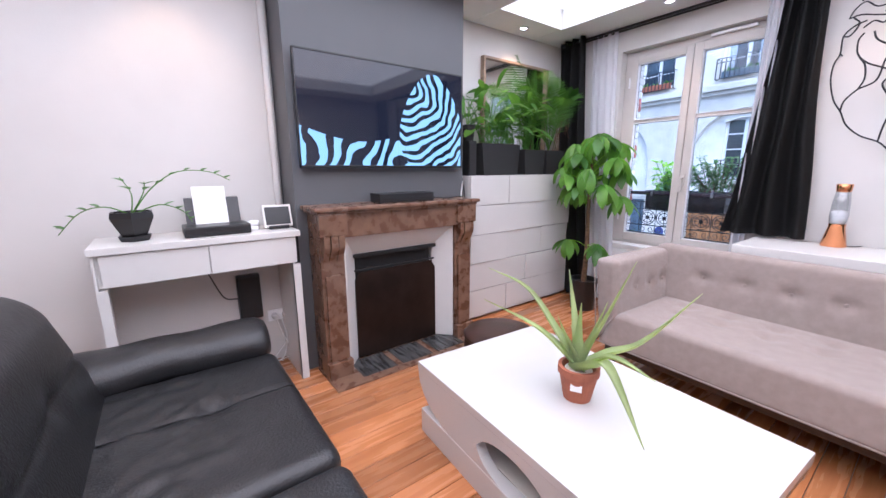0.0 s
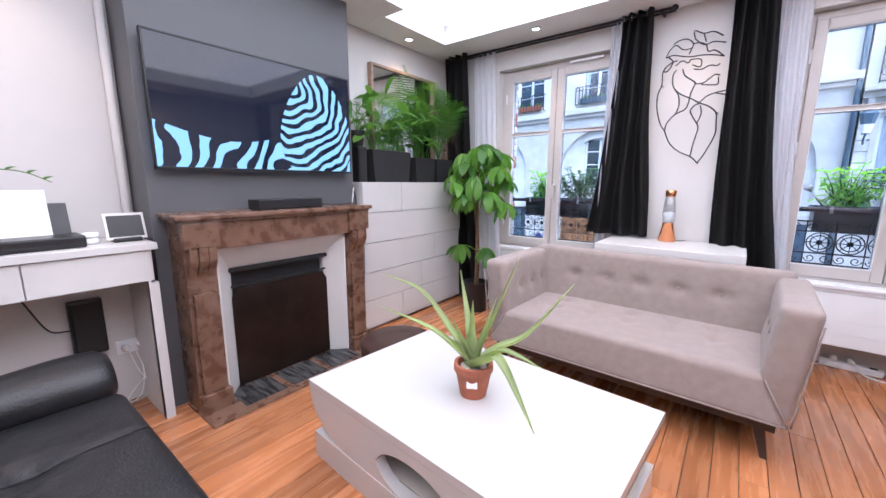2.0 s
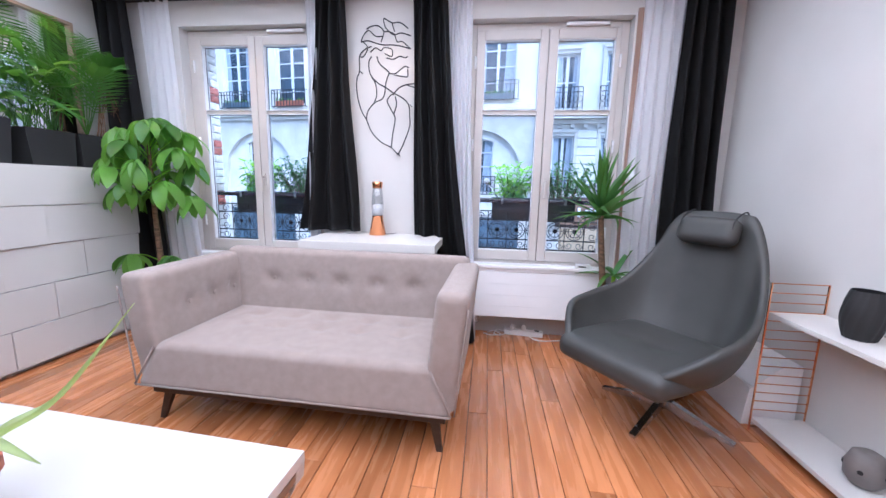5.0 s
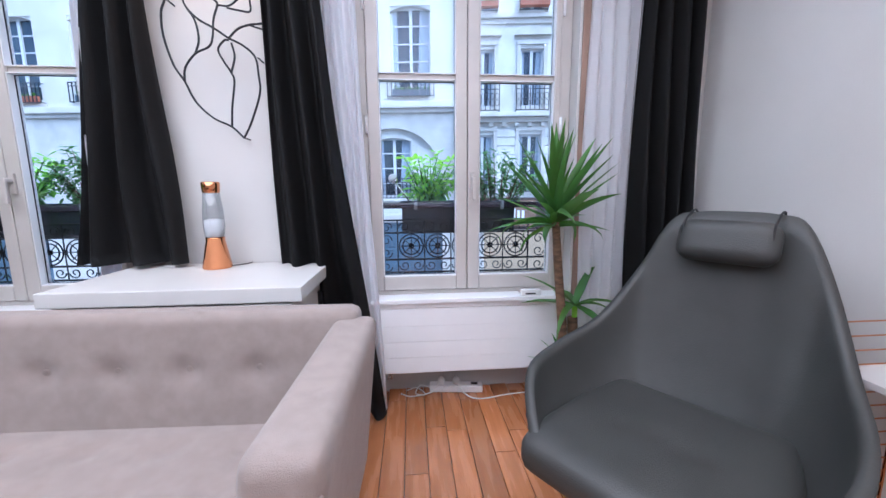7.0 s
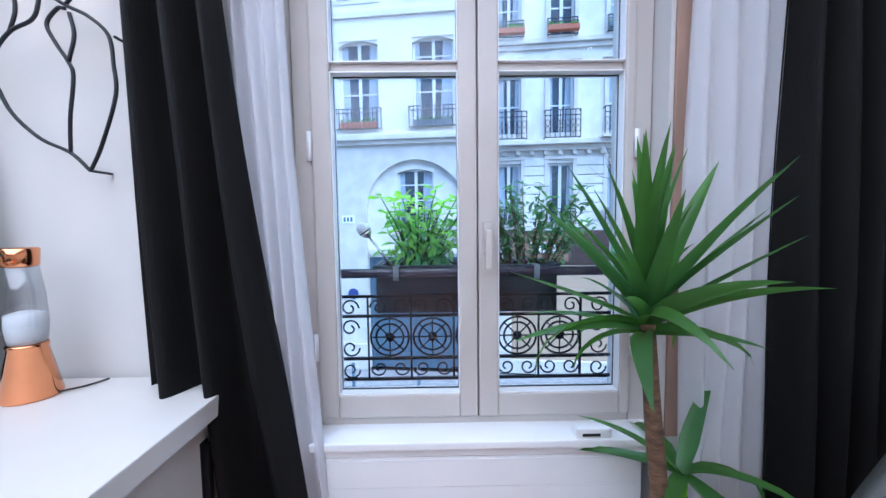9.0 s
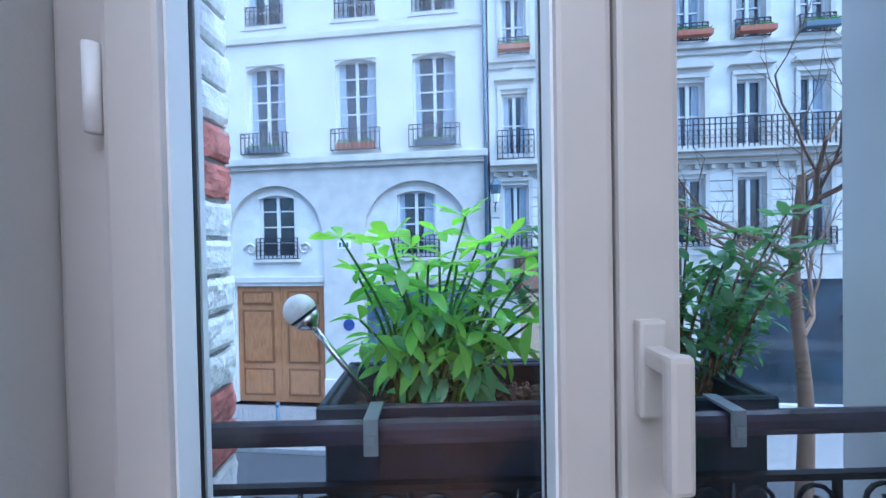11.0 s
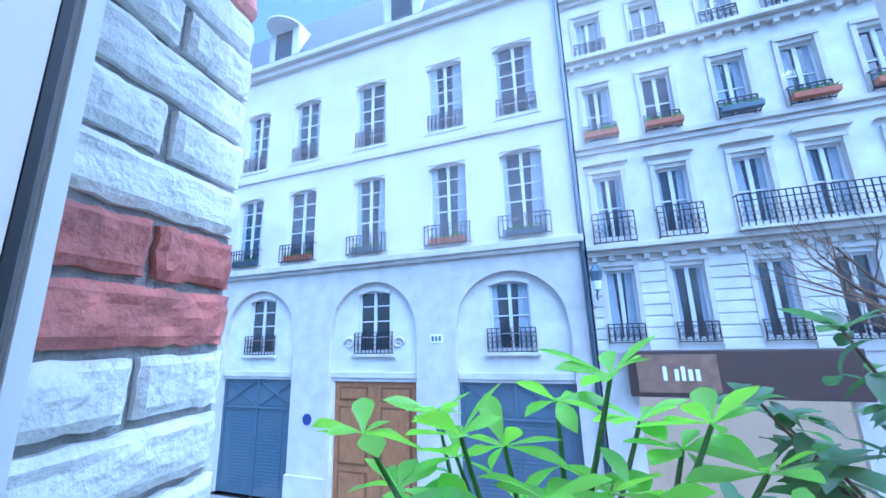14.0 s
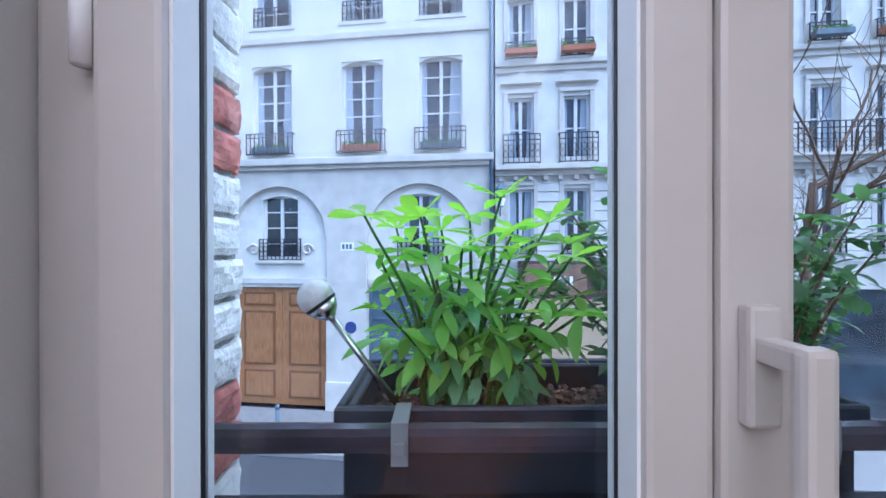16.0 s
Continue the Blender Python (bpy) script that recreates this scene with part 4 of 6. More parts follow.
def aloe():
    rnd = random.Random(4)
    t = thing("aloe_plant", "aloe with long arching leaves in a terracotta pot", "plant", (1.815, -2.305, 0.384))
    t.scale = (1.28, 1.28, 1.28)
    pot(t, 0.062, 0.115, TERRA, 0.02, 0.72, 0.012, "terracotta")
    part("price_label", box((-0.018, -0.0012, 0), (0.018, 0, 0.022)), PAPER, t).matrix_local = pose(0.028, -0.052, 0.05, -10, 0, 28)
    part("gravel", grid(lambda u, v: (0.045 * v * math.cos(u * 6.2832), 0.045 * v * math.sin(u * 6.2832), 0.102 + 0.006 * noise.noise(Vector((u * 30, v * 9, 0)))), 18, 4, close_u=True), CREAM, t, "pale grit")

    def leaf(tip, mid, w, start=0.105):
        """A fleshy leaf from the rosette through mid to its tip."""
        c = spline([(0, 0, start), Vector((0, 0, start)).lerp(Vector(mid), 0.45) + Vector((0, 0, 0.01)), mid, tip], 6)
        n = len(c)
        b = bmesh.new()
        rows = []
        for i, p in enumerate(c):
            f = i / (n - 1)
            d = (c[min(i + 1, n - 1)] - c[max(i - 1, 0)]).normalized()
            side = d.cross(Vector((0, 0, 1)))
            side = side.normalized() if side.length > 0.2 else Vector((-tip[1], tip[0], 0)).normalized()
            up = side.cross(d)
            ww = w * (1 - f ** 1.5) + 0.0012
            rows.append([b.verts.new(p + side * ww + up * ww * 0.4), b.verts.new(p + up * ww * 0.1), b.verts.new(p - side * ww + up * ww * 0.4), b.verts.new(p - side * ww * 0.4 - up * ww * 0.28), b.verts.new(p + side * ww * 0.4 - up * ww * 0.28)])
        for a, e in zip(rows, rows[1:]):
            for j in range(5):
                b.faces.new((a[j], a[(j + 1) % 5], e[(j + 1) % 5], e[j]))
        b.faces.new(rows[-1])
        part("leaf", b, ALOE, t, smooth=True)
    leaf((-0.29, -0.165, 0.30), (-0.14, -0.08, 0.235), 0.022)
    leaf((-0.395, -0.045, 0.375), (-0.215, -0.025, 0.335), 0.02)
    leaf((0.28, 0.135, 0.41), (0.16, 0.075, 0.235), 0.027)
    leaf((0.15, 0.01, 0.495), (0.075, 0.005, 0.30), 0.022)
    leaf((-0.105, 0.065, 0.41), (-0.055, 0.035, 0.27), 0.022)
    leaf((0.29, -0.145, 0.055), (0.14, -0.07, 0.185), 0.036)
    leaf((0.26, -0.04, 0.19), (0.13, -0.02, 0.20), 0.026)
    leaf((0.0, -0.01, 0.335), (-0.005, 0.0, 0.22), 0.03)
    leaf((0.06, 0.04, 0.345), (0.03, 0.02, 0.23), 0.028)
    leaf((-0.06, -0.05, 0.285), (-0.035, -0.03, 0.21), 0.026)
    leaf((-0.10, 0.09, 0.20), (-0.05, 0.05, 0.18), 0.024)


aloe()


def pachira():
    rnd = random.Random(8)
    t = thing("money_tree", "potted money tree with fans of glossy green leaves", "plant", (0.60, -0.40, 0))
    pot(t, 0.13, 0.30, BLACKM, 0.04, 0.85)
    part("trunk", tube(spline([(0, 0, 0.25), (0.01, 0.0, 0.6), (-0.01, 0.01, 0.95), (0.0, 0.0, 1.48)]), 0.026, 10, r2=0.012), BARK, t, smooth=True)
    ms = [mesh_of("leaf", blade(0.225, 0.092, c, 0.25, 6), m, True) for c, m in ((0.5, LEAF), (0.9, LEAFM), (0.7, LEAFM))]
    for i in range(27):
        z = 0.62 if i >= 25 else 1.08 + 0.44 * (i / 25)
        az, el = i * 137.5, 10 + 55 * (i / 25) ** 1.5 + rnd.uniform(-8, 8)
        if i >= 25:
            el = 15
        l = rnd.uniform(0.18, 0.32) * (0.6 if i > 21 else 1)
        d = Vector((math.cos(radians(az)) * math.cos(radians(el)), math.sin(radians(az)) * math.cos(radians(el)), math.sin(radians(el))))
        a, e = Vector((0, 0, z)), Vector((0, 0, z)) + d * l
        part("stem", tube(spline([a, a.lerp(e, 0.5) + Vector((0, 0, 0.02)), e], 3), 0.004, 5, r2=0.002), LEAFL, t)
        for k in range(6):
            o = part("leaf", ms[rnd.randrange(3)], None, t)
            o.matrix_local = turn_to(e, az - 130 + 52 * k + rnd.uniform(-8, 8), -30 + rnd.uniform(-18, 14), rnd.uniform(-15, 15), rnd.uniform(0.75, 1.12))


pachira()


# ---- planters on the cabinet, mirror, loudspeaker ----
def planters():
    rnd = random.Random(21)
    y_, w_, h_ = (-1.015, -0.56, -0.25), (0.48, 0.30, 0.28), (0.27, 0.23, 0.23)
    names = ("leafy houseplant with broad leaves in a long black planter", "bushy green houseplant in a black square planter", "feathery palm in a black planter")
    for i in range(3):
        t = thing("planter", names[i], "plant", (0.055, y_[i] - 0.10, 1.303), group="plants on the cabinet")
        w, h = w_[i] / 2, h_[i]
        b = prism([(-w * 0.88, 0), (w * 0.88, 0), (w, h), (-w, h)], -0.09, 0.09, 0)
        part("pot", b, BLACKMAT, t, "matt black planter")
        part("soil", box((-0.08, -w + 0.015, h), (0.08, w - 0.015, h + 0.006)), SOIL, t)
        if i < 2:
            ms = [mesh_of("leaf", blade(l, wd, c, 0.2, 6), m, True) for l, wd, c, m in ((0.16, 0.10, 0.5, LEAF), (0.20, 0.11, 0.8, LEAF), (0.14, 0.07, 0.3, LEAFM), (0.24, 0.04, 0.6, LEAF))]
            n = 50 if i == 0 else 34
            for k in range(n):
                by = rnd.uniform(-w, w) * 0.8
                az, el, l = rnd.uniform(0, 360), rnd.uniform(35, 88), rnd.uniform(0.14, 0.52)
                d = Vector((math.cos(radians(az)) * math.cos(radians(el)) * 0.5, math.sin(radians(az)) * math.cos(radians(el)), math.sin(radians(el))))
                a = Vector((rnd.uniform(-0.05, 0.05), by, h))
                e = a + d * l
                part("stem", tube(spline([a, a.lerp(e, 0.6) + Vector((0, 0, 0.03)), e], 2), 0.003, 4, r2=0.0016), LEAF, t)
                o = part("leaf", ms[rnd.choice((0, 1, 2, 2, 3) if i == 0 else (2, 2, 3, 3, 0))], None, t)
                o.matrix_local = turn_to(e, az + rnd.uniform(-40, 40), rnd.uniform(-35, 45), rnd.uniform(-20, 20), rnd.uniform(0.7, 1.2))
        else:
            for k in range(15):
                az, el, l = 80 + k * 137.5, rnd.uniform(52, 84), rnd.uniform(0.62, 1.0)
                c = spline([(0, 0, h), (0.16 * l * math.cos(radians(az)), 0.22 * l * math.sin(radians(az)), h + 0.55 * l), (0.30 * l * math.cos(radians(az)), 0.60 * l * math.sin(radians(az)), h + (0.92 if el > 65 else 0.70) * l)], 8)
                c = [Vector((max(-0.15, q.x), min(q.y, 0.12), min(q.z, 1.2))) for q in c]
                b = tube(c, 0.0035, 4, r2=0.001)
                for q in range(5, len(c)):
                    d = (c[q] - c[q - 1]).normalized()
                    s = d.cross(Vector((0.3, 0, 1))).normalized()
                    for sg in (-1, 1):
                        ll = 0.20 * math.sin(math.pi * (0.15 + 0.8 * (q - 4) / (len(c) - 4))) + 0.03
                        for hh in (0.0, 0.5):
                            p0 = c[q - 1].lerp(c[q], hh)
                            e = p0 + (s * sg * 0.75 + d * 0.65).normalized() * ll - Vector((0, 0, 0.25 * ll))
                            w0 = d * 0.0042
                            b.faces.new([b.verts.new(v) for v in (p0 - w0, p0.lerp(e, 0.45) - w0 * 1.1, e, p0.lerp(e, 0.45) + w0 * 1.1, p0 + w0)])
                tagged(part("frond", b, LEAF, t), kind="stuff")


    tw = thing("dried_twigs", "bunch of thin dried brown twigs in the palm planter", "twigs", (0.07, -0.26, 1.303 + 0.236))
    for k in range(9):
        az = rnd.uniform(20, 110)
        r = rnd.uniform(0.10, 0.19)
        zt = rnd.uniform(0.25, 0.5)
        dx, dy = math.cos(radians(az)) * r, min(0.05, math.sin(radians(az)) * r * 0.35)
        c = spline([(0.01 * k - 0.04, 0, 0), (dx * 0.4, dy * 0.4, zt * 0.75), (dx * 0.8, dy * 0.8, zt), (dx * 1.2, dy, zt * 0.6)], 5)
        b = tube(c, 0.003, 5, r2=0.001)
        for q in range(6, len(c), 2):
            tube([c[q], c[q] + Vector((rnd.uniform(-0.05, 0.05), rnd.uniform(-0.05, 0.03), rnd.uniform(-0.09, 0.01)))], 0.0014, 4, b)
        part("twig", b, BARK, tw)


planters()
t = thing("mirror", "large square mirror in a thin wooden frame", "mirror", (XL + 0.006, -0.70, 1.94))
part("backing", box((0, -0.43, -0.40), (0.02, 0.43, 0.40)), BARK, t)
b = bmesh.new()
for lo, hi in [((0, -0.45, -0.42), (0.05, -0.43, 0.42)), ((0, 0.43, -0.42), (0.05, 0.45, 0.42)), ((0, -0.43, -0.42), (0.05, 0.43, -0.40)), ((0, -0.43, 0.40), (0.05, 0.43, 0.42))]:
    box(lo, hi, bm=b)
part("frame", b, mat("pale_wood_frame", (0.34, 0.24, 0.17), 0.5, var=0.15, scale=8, stretch=(1, 1, 6)), t, "pale brown wooden frame")
part("glass", box((0.021, -0.429, -0.399), (0.026, 0.429, 0.399)), MIRROR, t, "mirror glass")
t = thing("loudspeaker", "slim black loudspeaker standing on the white cabinet", "loudspeaker", (0.06, -1.45, 1.302))
part("cabinet_box", box((-0.07, -0.045, 0), (0.07, 0.045, 0.29), 0.006), BLACKM, t)
part("grille", box((0.0705, -0.038, 0.02), (0.076, 0.038, 0.27), 0.002), BLACKMAT, t)
t = thing("houseplant", "small plant with round glossy leaves in a black pot", "plant", (0.06, -1.45, 1.593))
pot(t, 0.062, 0.13, BLACKMAT, 0.02, 0.8)
ms = mesh_of("leaf", blade(0.11, 0.085, 0.6, 0.2, 6), LEAF, True)
for k in range(8):
    az, up = k * 137.5, 0.10 + 0.022 * k
    e = Vector((0.07 * math.cos(radians(az)), 0.07 * math.sin(radians(az)), 0.11 + up))
    part("stem", tube(spline([(0, 0, 0.11), (e.x * 0.4, e.y * 0.4, 0.11 + up * 0.6), e], 4), 0.003, 5), LEAFM, t)
    part("leaf", ms, None, t).matrix_local = turn_to(e, az, 10, 0, 0.8 + 0.05 * (k % 4))
t = thing("loudspeaker", "flat black loudspeaker fixed to the wall under the console", "loudspeaker", (XL + 0.003, -3.24, 0.36))
part("body", box((0, -0.07, 0), (0.06, 0.07, 0.31), 0.012), BLACKM, t)
part("grille", box((0.0605, -0.06, 0.015), (0.066, 0.06, 0.295), 0.004), BLACKMAT, t)
part("cable", tube(spline([(0.02, -0.07, 0.15), (0.03, -0.15, 0.18), (0.03, -0.22, 0.35), (0.05, -0.26, 0.43)]), 0.004, 6), BLACKM, t)
t = thing("set_top_box", "flat black media box on the marble shelf", "media box", (0.315, -2.26, 1.1325))
part("body", box((-0.07, -0.22, 0), (0.07, 0.22, 0.062), 0.006), BLACKM, t)
part("front_strip", box((0.0705, -0.20, 0.02), (0.072, 0.20, 0.03)), BLACKMAT, t)
part("cable", tube(spline([(0.0, 0.22, 0.03), (0.02, 0.30, 0.012), (-0.02, 0.42, 0.006), (-0.06, 0.60, 0.008)]), 0.004, 6), BLACKM, t)
t = thing("power_cables", "tangle of white cables with plugs beside the mantelpiece", "cables", (0.135, -1.605, 0), kind="stuff")
rnd = random.Random(9)
for k in range(5):
    part("cable", tube(spline([(0.02 + 0.04 * rnd.random(), 0.02 * rnd.random(), 1.28 - 0.02 * k)] + [(0.03 + 0.06 * rnd.random(), -0.02 + 0.06 * rnd.random(), z) for z in (1.1, 0.9, 0.7, 0.5, 0.3, 0.12)]), 0.004, 6), CABLEW if k % 3 else BLACKM, t, smooth=True)
part("plug", box((0.03, -0.02, 0.08), (0.08, 0.03, 0.14), 0.006), CABLEW, t)
t = thing("wall_sockets", "white wall sockets with plugs and looping cables", "sockets", (XL + 0.002, -3.06, 0.30))
part("plate", box((0, -0.075, 0), (0.012, 0.075, 0.08), 0.003), PVC, t)
for y in (-0.035, 0.035):
    part("plug", lathe([(0.02, 0), (0.022, 0.03), (0.012, 0.045)], 14), CABLEW, t).matrix_local = pose(0.012, y, 0.04, 0, 90, 0)
for k in range(3):
    part("cable", tube(spline([(0.05, -0.03 + 0.03 * k, 0.03), (0.09, 0.02 * k, -0.1), (0.10, 0.05 - 0.06 * k, -0.24), (0.08, -0.12 + 0.05 * k, -0.285)]), 0.0035, 6), CABLEW, t, smooth=True)


# ---- plant on the console ----
def zz_plant():
    rnd = random.Random(6)
    t = thing("houseplant", "small plant with long arching stems in a black bowl", "plant", (0.10, -3.775, ZT))
    t.scale = (1.22, 1.22, 1.22)
    part("saucer", lathe([(0.055, 0), (0.065, 0.022), (0.06, 0.024)], 6), BLACKM, t)
    part("pot", lathe([(0.05, 0.024), (0.085, 0.10), (0.08, 0.125), (0.072, 0.125), (0.07, 0.105)], 6), BLACKM, t, "faceted black bowl")
    part("soil", lathe([(0.072, 0.108), (0.001, 0.115)], 12), SOIL, t)
    ms = mesh_of("leaf", blade(0.055, 0.026, 0.3, 0.25, 4), LEAFD, True)
    for pts in ([(0, 0, 0.11), (0.03, 0.08, 0.22), (0.03, 0.18, 0.29), (0.04, 0.30, 0.29), (0.05, 0.38, 0.25)], [(0, 0, 0.11), (0.02, -0.08, 0.15), (0.03, -0.16, 0.13), (0.04, -0.23, 0.05)],
                [(0, 0, 0.11), (0.0, 0.01, 0.2), (0.01, -0.02, 0.27)], [(0, 0, 0.11), (0.02, 0.1, 0.15), (0.05, 0.18, 0.12), (0.06, 0.21, 0.07)], [(0, 0, 0.11), (-0.01, 0.05, 0.2), (0.0, 0.06, 0.25)]):
        c = spline(pts, 4)
        part("stem", tube(c, 0.003, 5, r2=0.0015), LEAF, t)
        for i in range(5, len(c), 2):
            d = c[i] - c[i - 1]
            az = math.degrees(math.atan2(d.y, d.x))
            for sg in (-1, 1):
                o = part("leaf", ms, None, t)
                o.matrix_local = turn_to(c[i], az + sg * 55, 25, 0, rnd.uniform(0.5, 1.0))


zz_plant()


# ---- grey swivel armchair ----
def armchair():
    t = thing("armchair", "grey leather swivel armchair with headrest and steel base", "armchair", (4.06, -0.90, 0), -56)
    top = [(0, 0.325, 1.125), (0.12, 0.32, 1.12), (0.20, 0.295, 1.09), (0.29, 0.235, 0.90), (0.37, 0.07, 0.70), (0.42, -0.15, 0.625), (0.40, -0.36, 0.575), (0.26, -0.51, 0.43)]
    low = [(0, 0.10, 0.30), (0.08, 0.095, 0.30), (0.14, 0.07, 0.30), (0.18, 0.02, 0.30), (0.21, -0.06, 0.30), (0.22, -0.17, 0.30), (0.20, -0.28, 0.31), (0.16, -0.40, 0.36)]
    rims = [spline([Vector((-x, y, z)) for x, y, z in reversed(c[1:])] + [Vector(p) for p in c], 5) for c in (top, low)]
    n = len(rims[0]) - 1

    def shell(u, v):
        k = min(n, round(u * n))
        r, q = rims[0][k], rims[1][k]
        m = Vector((r.x * 0.88 + q.x * 0.12, r.y * 0.66 + q.y * 0.34, q.z + 0.22 * (r.z - q.z)))
        return q * (1 - v) ** 2 + m * 2 * v * (1 - v) + r * v * v
    b = grid(shell, n, 18)
    bmesh.ops.recalc_face_normals(b, faces=b.faces[:])
    bmesh.ops.solidify(b, geom=b.faces[:], thickness=0.036)
    bmesh.ops.smooth_vert(b, verts=b.verts[:], factor=0.5, use_axis_x=True, use_axis_y=True, use_axis_z=True)
    part("shell", b, GREYLEA, t, "curved grey leather back and arms", smooth=True)
    s = pillow((-0.315, -0.53, 0.34), (0.315, 0.10, 0.465), 0.42, 20, [(-0.07, -0.22, 0), (0.09, -0.22, 0)], 0.014, 0.05)
    for v in s.verts:
        v.co.x *= 1 - 0.35 * max(0, -v.co.y - 0.36) - 0.5 * max(0, v.co.y + 0.14)
        v.co.z -= 0.10 * max(0, -v.co.y - 0.44)
    part("seat_cushion", s, GREYLEA, t, smooth=True)
    part("seat_pan", lathe([(0.08, 0.27), (0.22, 0.29), (0.27, 0.35)], 24, at=(0, -0.12, 0)), GREYLEA, t, smooth=True)
    h = pillow((-0.15, -0.055, -0.075), (0.15, 0.045, 0.075), 0.48, 16)
    o = part("headrest", h, GREYLEA, t, "padded head pillow", smooth=True)
    o.matrix_local = pose(0, 0.225, 1.015, -16, 0, 0)
    for x in (-0.13, 0.13):
        part("strap", tube(spline([(x, 0.185, 1.02), (x, 0.20, 1.075), (x, 0.255, 1.11), (x, 0.31, 1.122), (x, 0.335, 1.105)]), 0.004, 6), BLACKMAT, t)
    part("column", lathe([(0.034, 0.05), (0.028, 0.09), (0.028, 0.29)], 16), STEEL, t, smooth=True)
    for k in range(4):
        l = prism([(0.0, 0.095), (0.05, 0.095), (0.34, 0.014), (0.34, 0.0), (0.29, 0.004), (0.0, 0.05)], -0.016, 0.016, 1)
        part("leg", l, STEEL, t, "flat polished steel foot").matrix_local = pose(0, 0, 0.001, 0, 0, 90 * k + 11)


armchair()
t = thing("stool", "low round dark brown leather stool", "stool", (1.0, -1.95, 0))
part("drum", lathe([(0.225, 0.01), (0.235, 0.04), (0.235, 0.25), (0.22, 0.285)], 36), mat("brown_leather", (0.035, 0.017, 0.012), 0.42, var=0.15, bump=0.2, bscale=160), t, smooth=True)
part("seat", lathe([(0.236, 0.27), (0.242, 0.285), (0.225, 0.305), (0.12, 0.315), (0.001, 0.318)], 36), mat("brown_leather_seat", (0.045, 0.022, 0.016), 0.38, var=0.15, bump=0.2, bscale=160), t, smooth=True)


# ---- wire shelf, vases, box by the right wall ----
def wire_shelf():
    t = thing("wall_shelf", "white shelves held by copper wire ladders", "shelf", (XR, -0.98, 0))
    for y in (0.0, -1.05):
        for x in (-0.26, -0.005):
            part("upright", tube([(x, y, 0.0), (x, y, 0.79)], 0.005, 6), COPPER, t, "copper wire upright")
        for i in range(17):
            part("rung", tube([(-0.26, y, 0.02 + i * 0.048), (-0.005, y, 0.02 + i * 0.048)], 0.003, 5), COPPER, t)
    for z in (0.05, 0.62):
        part("shelf_board", box((-0.255, -1.055, z), (-0.004, 0.005, z + 0.022), 0.002), MATTW, t)


wire_shelf()
t = thing("vase", "matt black ribbed vase on the upper shelf", "vase", (XR - 0.13, -1.30, 0.643))
b = grid(lambda u, v: ((lambda r, a: (r * math.cos(a), r * math.sin(a), 0.20 * v))((0.042 + 0.026 * math.sin(math.pi * (0.12 + 0.8 * v))) * (1 + 0.03 * math.cos(14 * u * 2 * math.pi)), u * 2 * math.pi + v * 0.6)), 56, 14, close_u=True)
part("body", b, BLACKMAT, t, smooth=True)
part("base", lathe([(0.04, 0.0), (0.05, 0.004)], 20), BLACKMAT, t)
t = thing("incense_burner", "small grey ceramic burner with round holes", "burner", (XR - 0.12, -1.42, 0.073))
part("body", lathe([(0.04, 0), (0.062, 0.03), (0.066, 0.08), (0.05, 0.13), (0.025, 0.145), (0.02, 0.14)], 24), mat("grey_ceramic", (0.18, 0.165, 0.155), 0.7, bump=0.1), t, smooth=True)
for k in range(5):
    part("hole", lathe([(0.009, 0), (0.009, 0.004)], 12), BLACKMAT, t).matrix_local = pose(0.064 * math.cos(k * 1.25), 0.064 * math.sin(k * 1.25), 0.075, 0, 90, math.degrees(k * 1.25))
t = thing("white_box", "white sloping plastic box on the floor by the wall", "box", (XR - 0.27, -0.93, 0))
part("body", prism([(0.0, 0.0), (0.26, 0.0), (0.26, 0.34), (0.17, 0.34), (0.02, 0.20)], 0.0, 0.34, 1), PVC, t)
part("lid", box((0.02, 0.01, 0.205), (0.06, 0.33, 0.215)), PVC, t)

# ---- power strip and cords on the floor ----
t = thing("power_strip", "white power strip with plugs and cords on the floor", "power strip", (3.40, 0.14, 0), -6)
part("body", box((-0.16, -0.03, 0.0), (0.16, 0.03, 0.045), 0.01), PVC, t)
for x in (-0.09, 0.0):
    part("plug", lathe([(0.02, 0.045), (0.022, 0.07), (0.012, 0.085)], 14, at=(x, 0, 0)), CABLEW, t, smooth=True)
part("switch", box((0.09, -0.012, 0.045), (0.13, 0.012, 0.05), 0.002), BLACKM, t)
for k, pts in enumerate(([(0.0, 0, 0.08), (0.05, -0.07, 0.02), (0.14, -0.10, 0.004), (0.30, -0.05, 0.004), (0.44, -0.02, 0.004)], [(-0.09, 0, 0.08), (-0.14, -0.05, 0.02), (-0.26, -0.08, 0.004), (-0.33, -0.05, 0.004)],
                         [(-0.16, 0, 0.02), (-0.22, 0.02, 0.02), (-0.24, -0.05, 0.006), (-0.18, -0.06, 0.006), (-0.24, 0.01, 0.01), (-0.30, -0.02, 0.006)])):
    part("cable", tube(spline(pts), 0.004, 6), CABLEW, t, smooth=True)


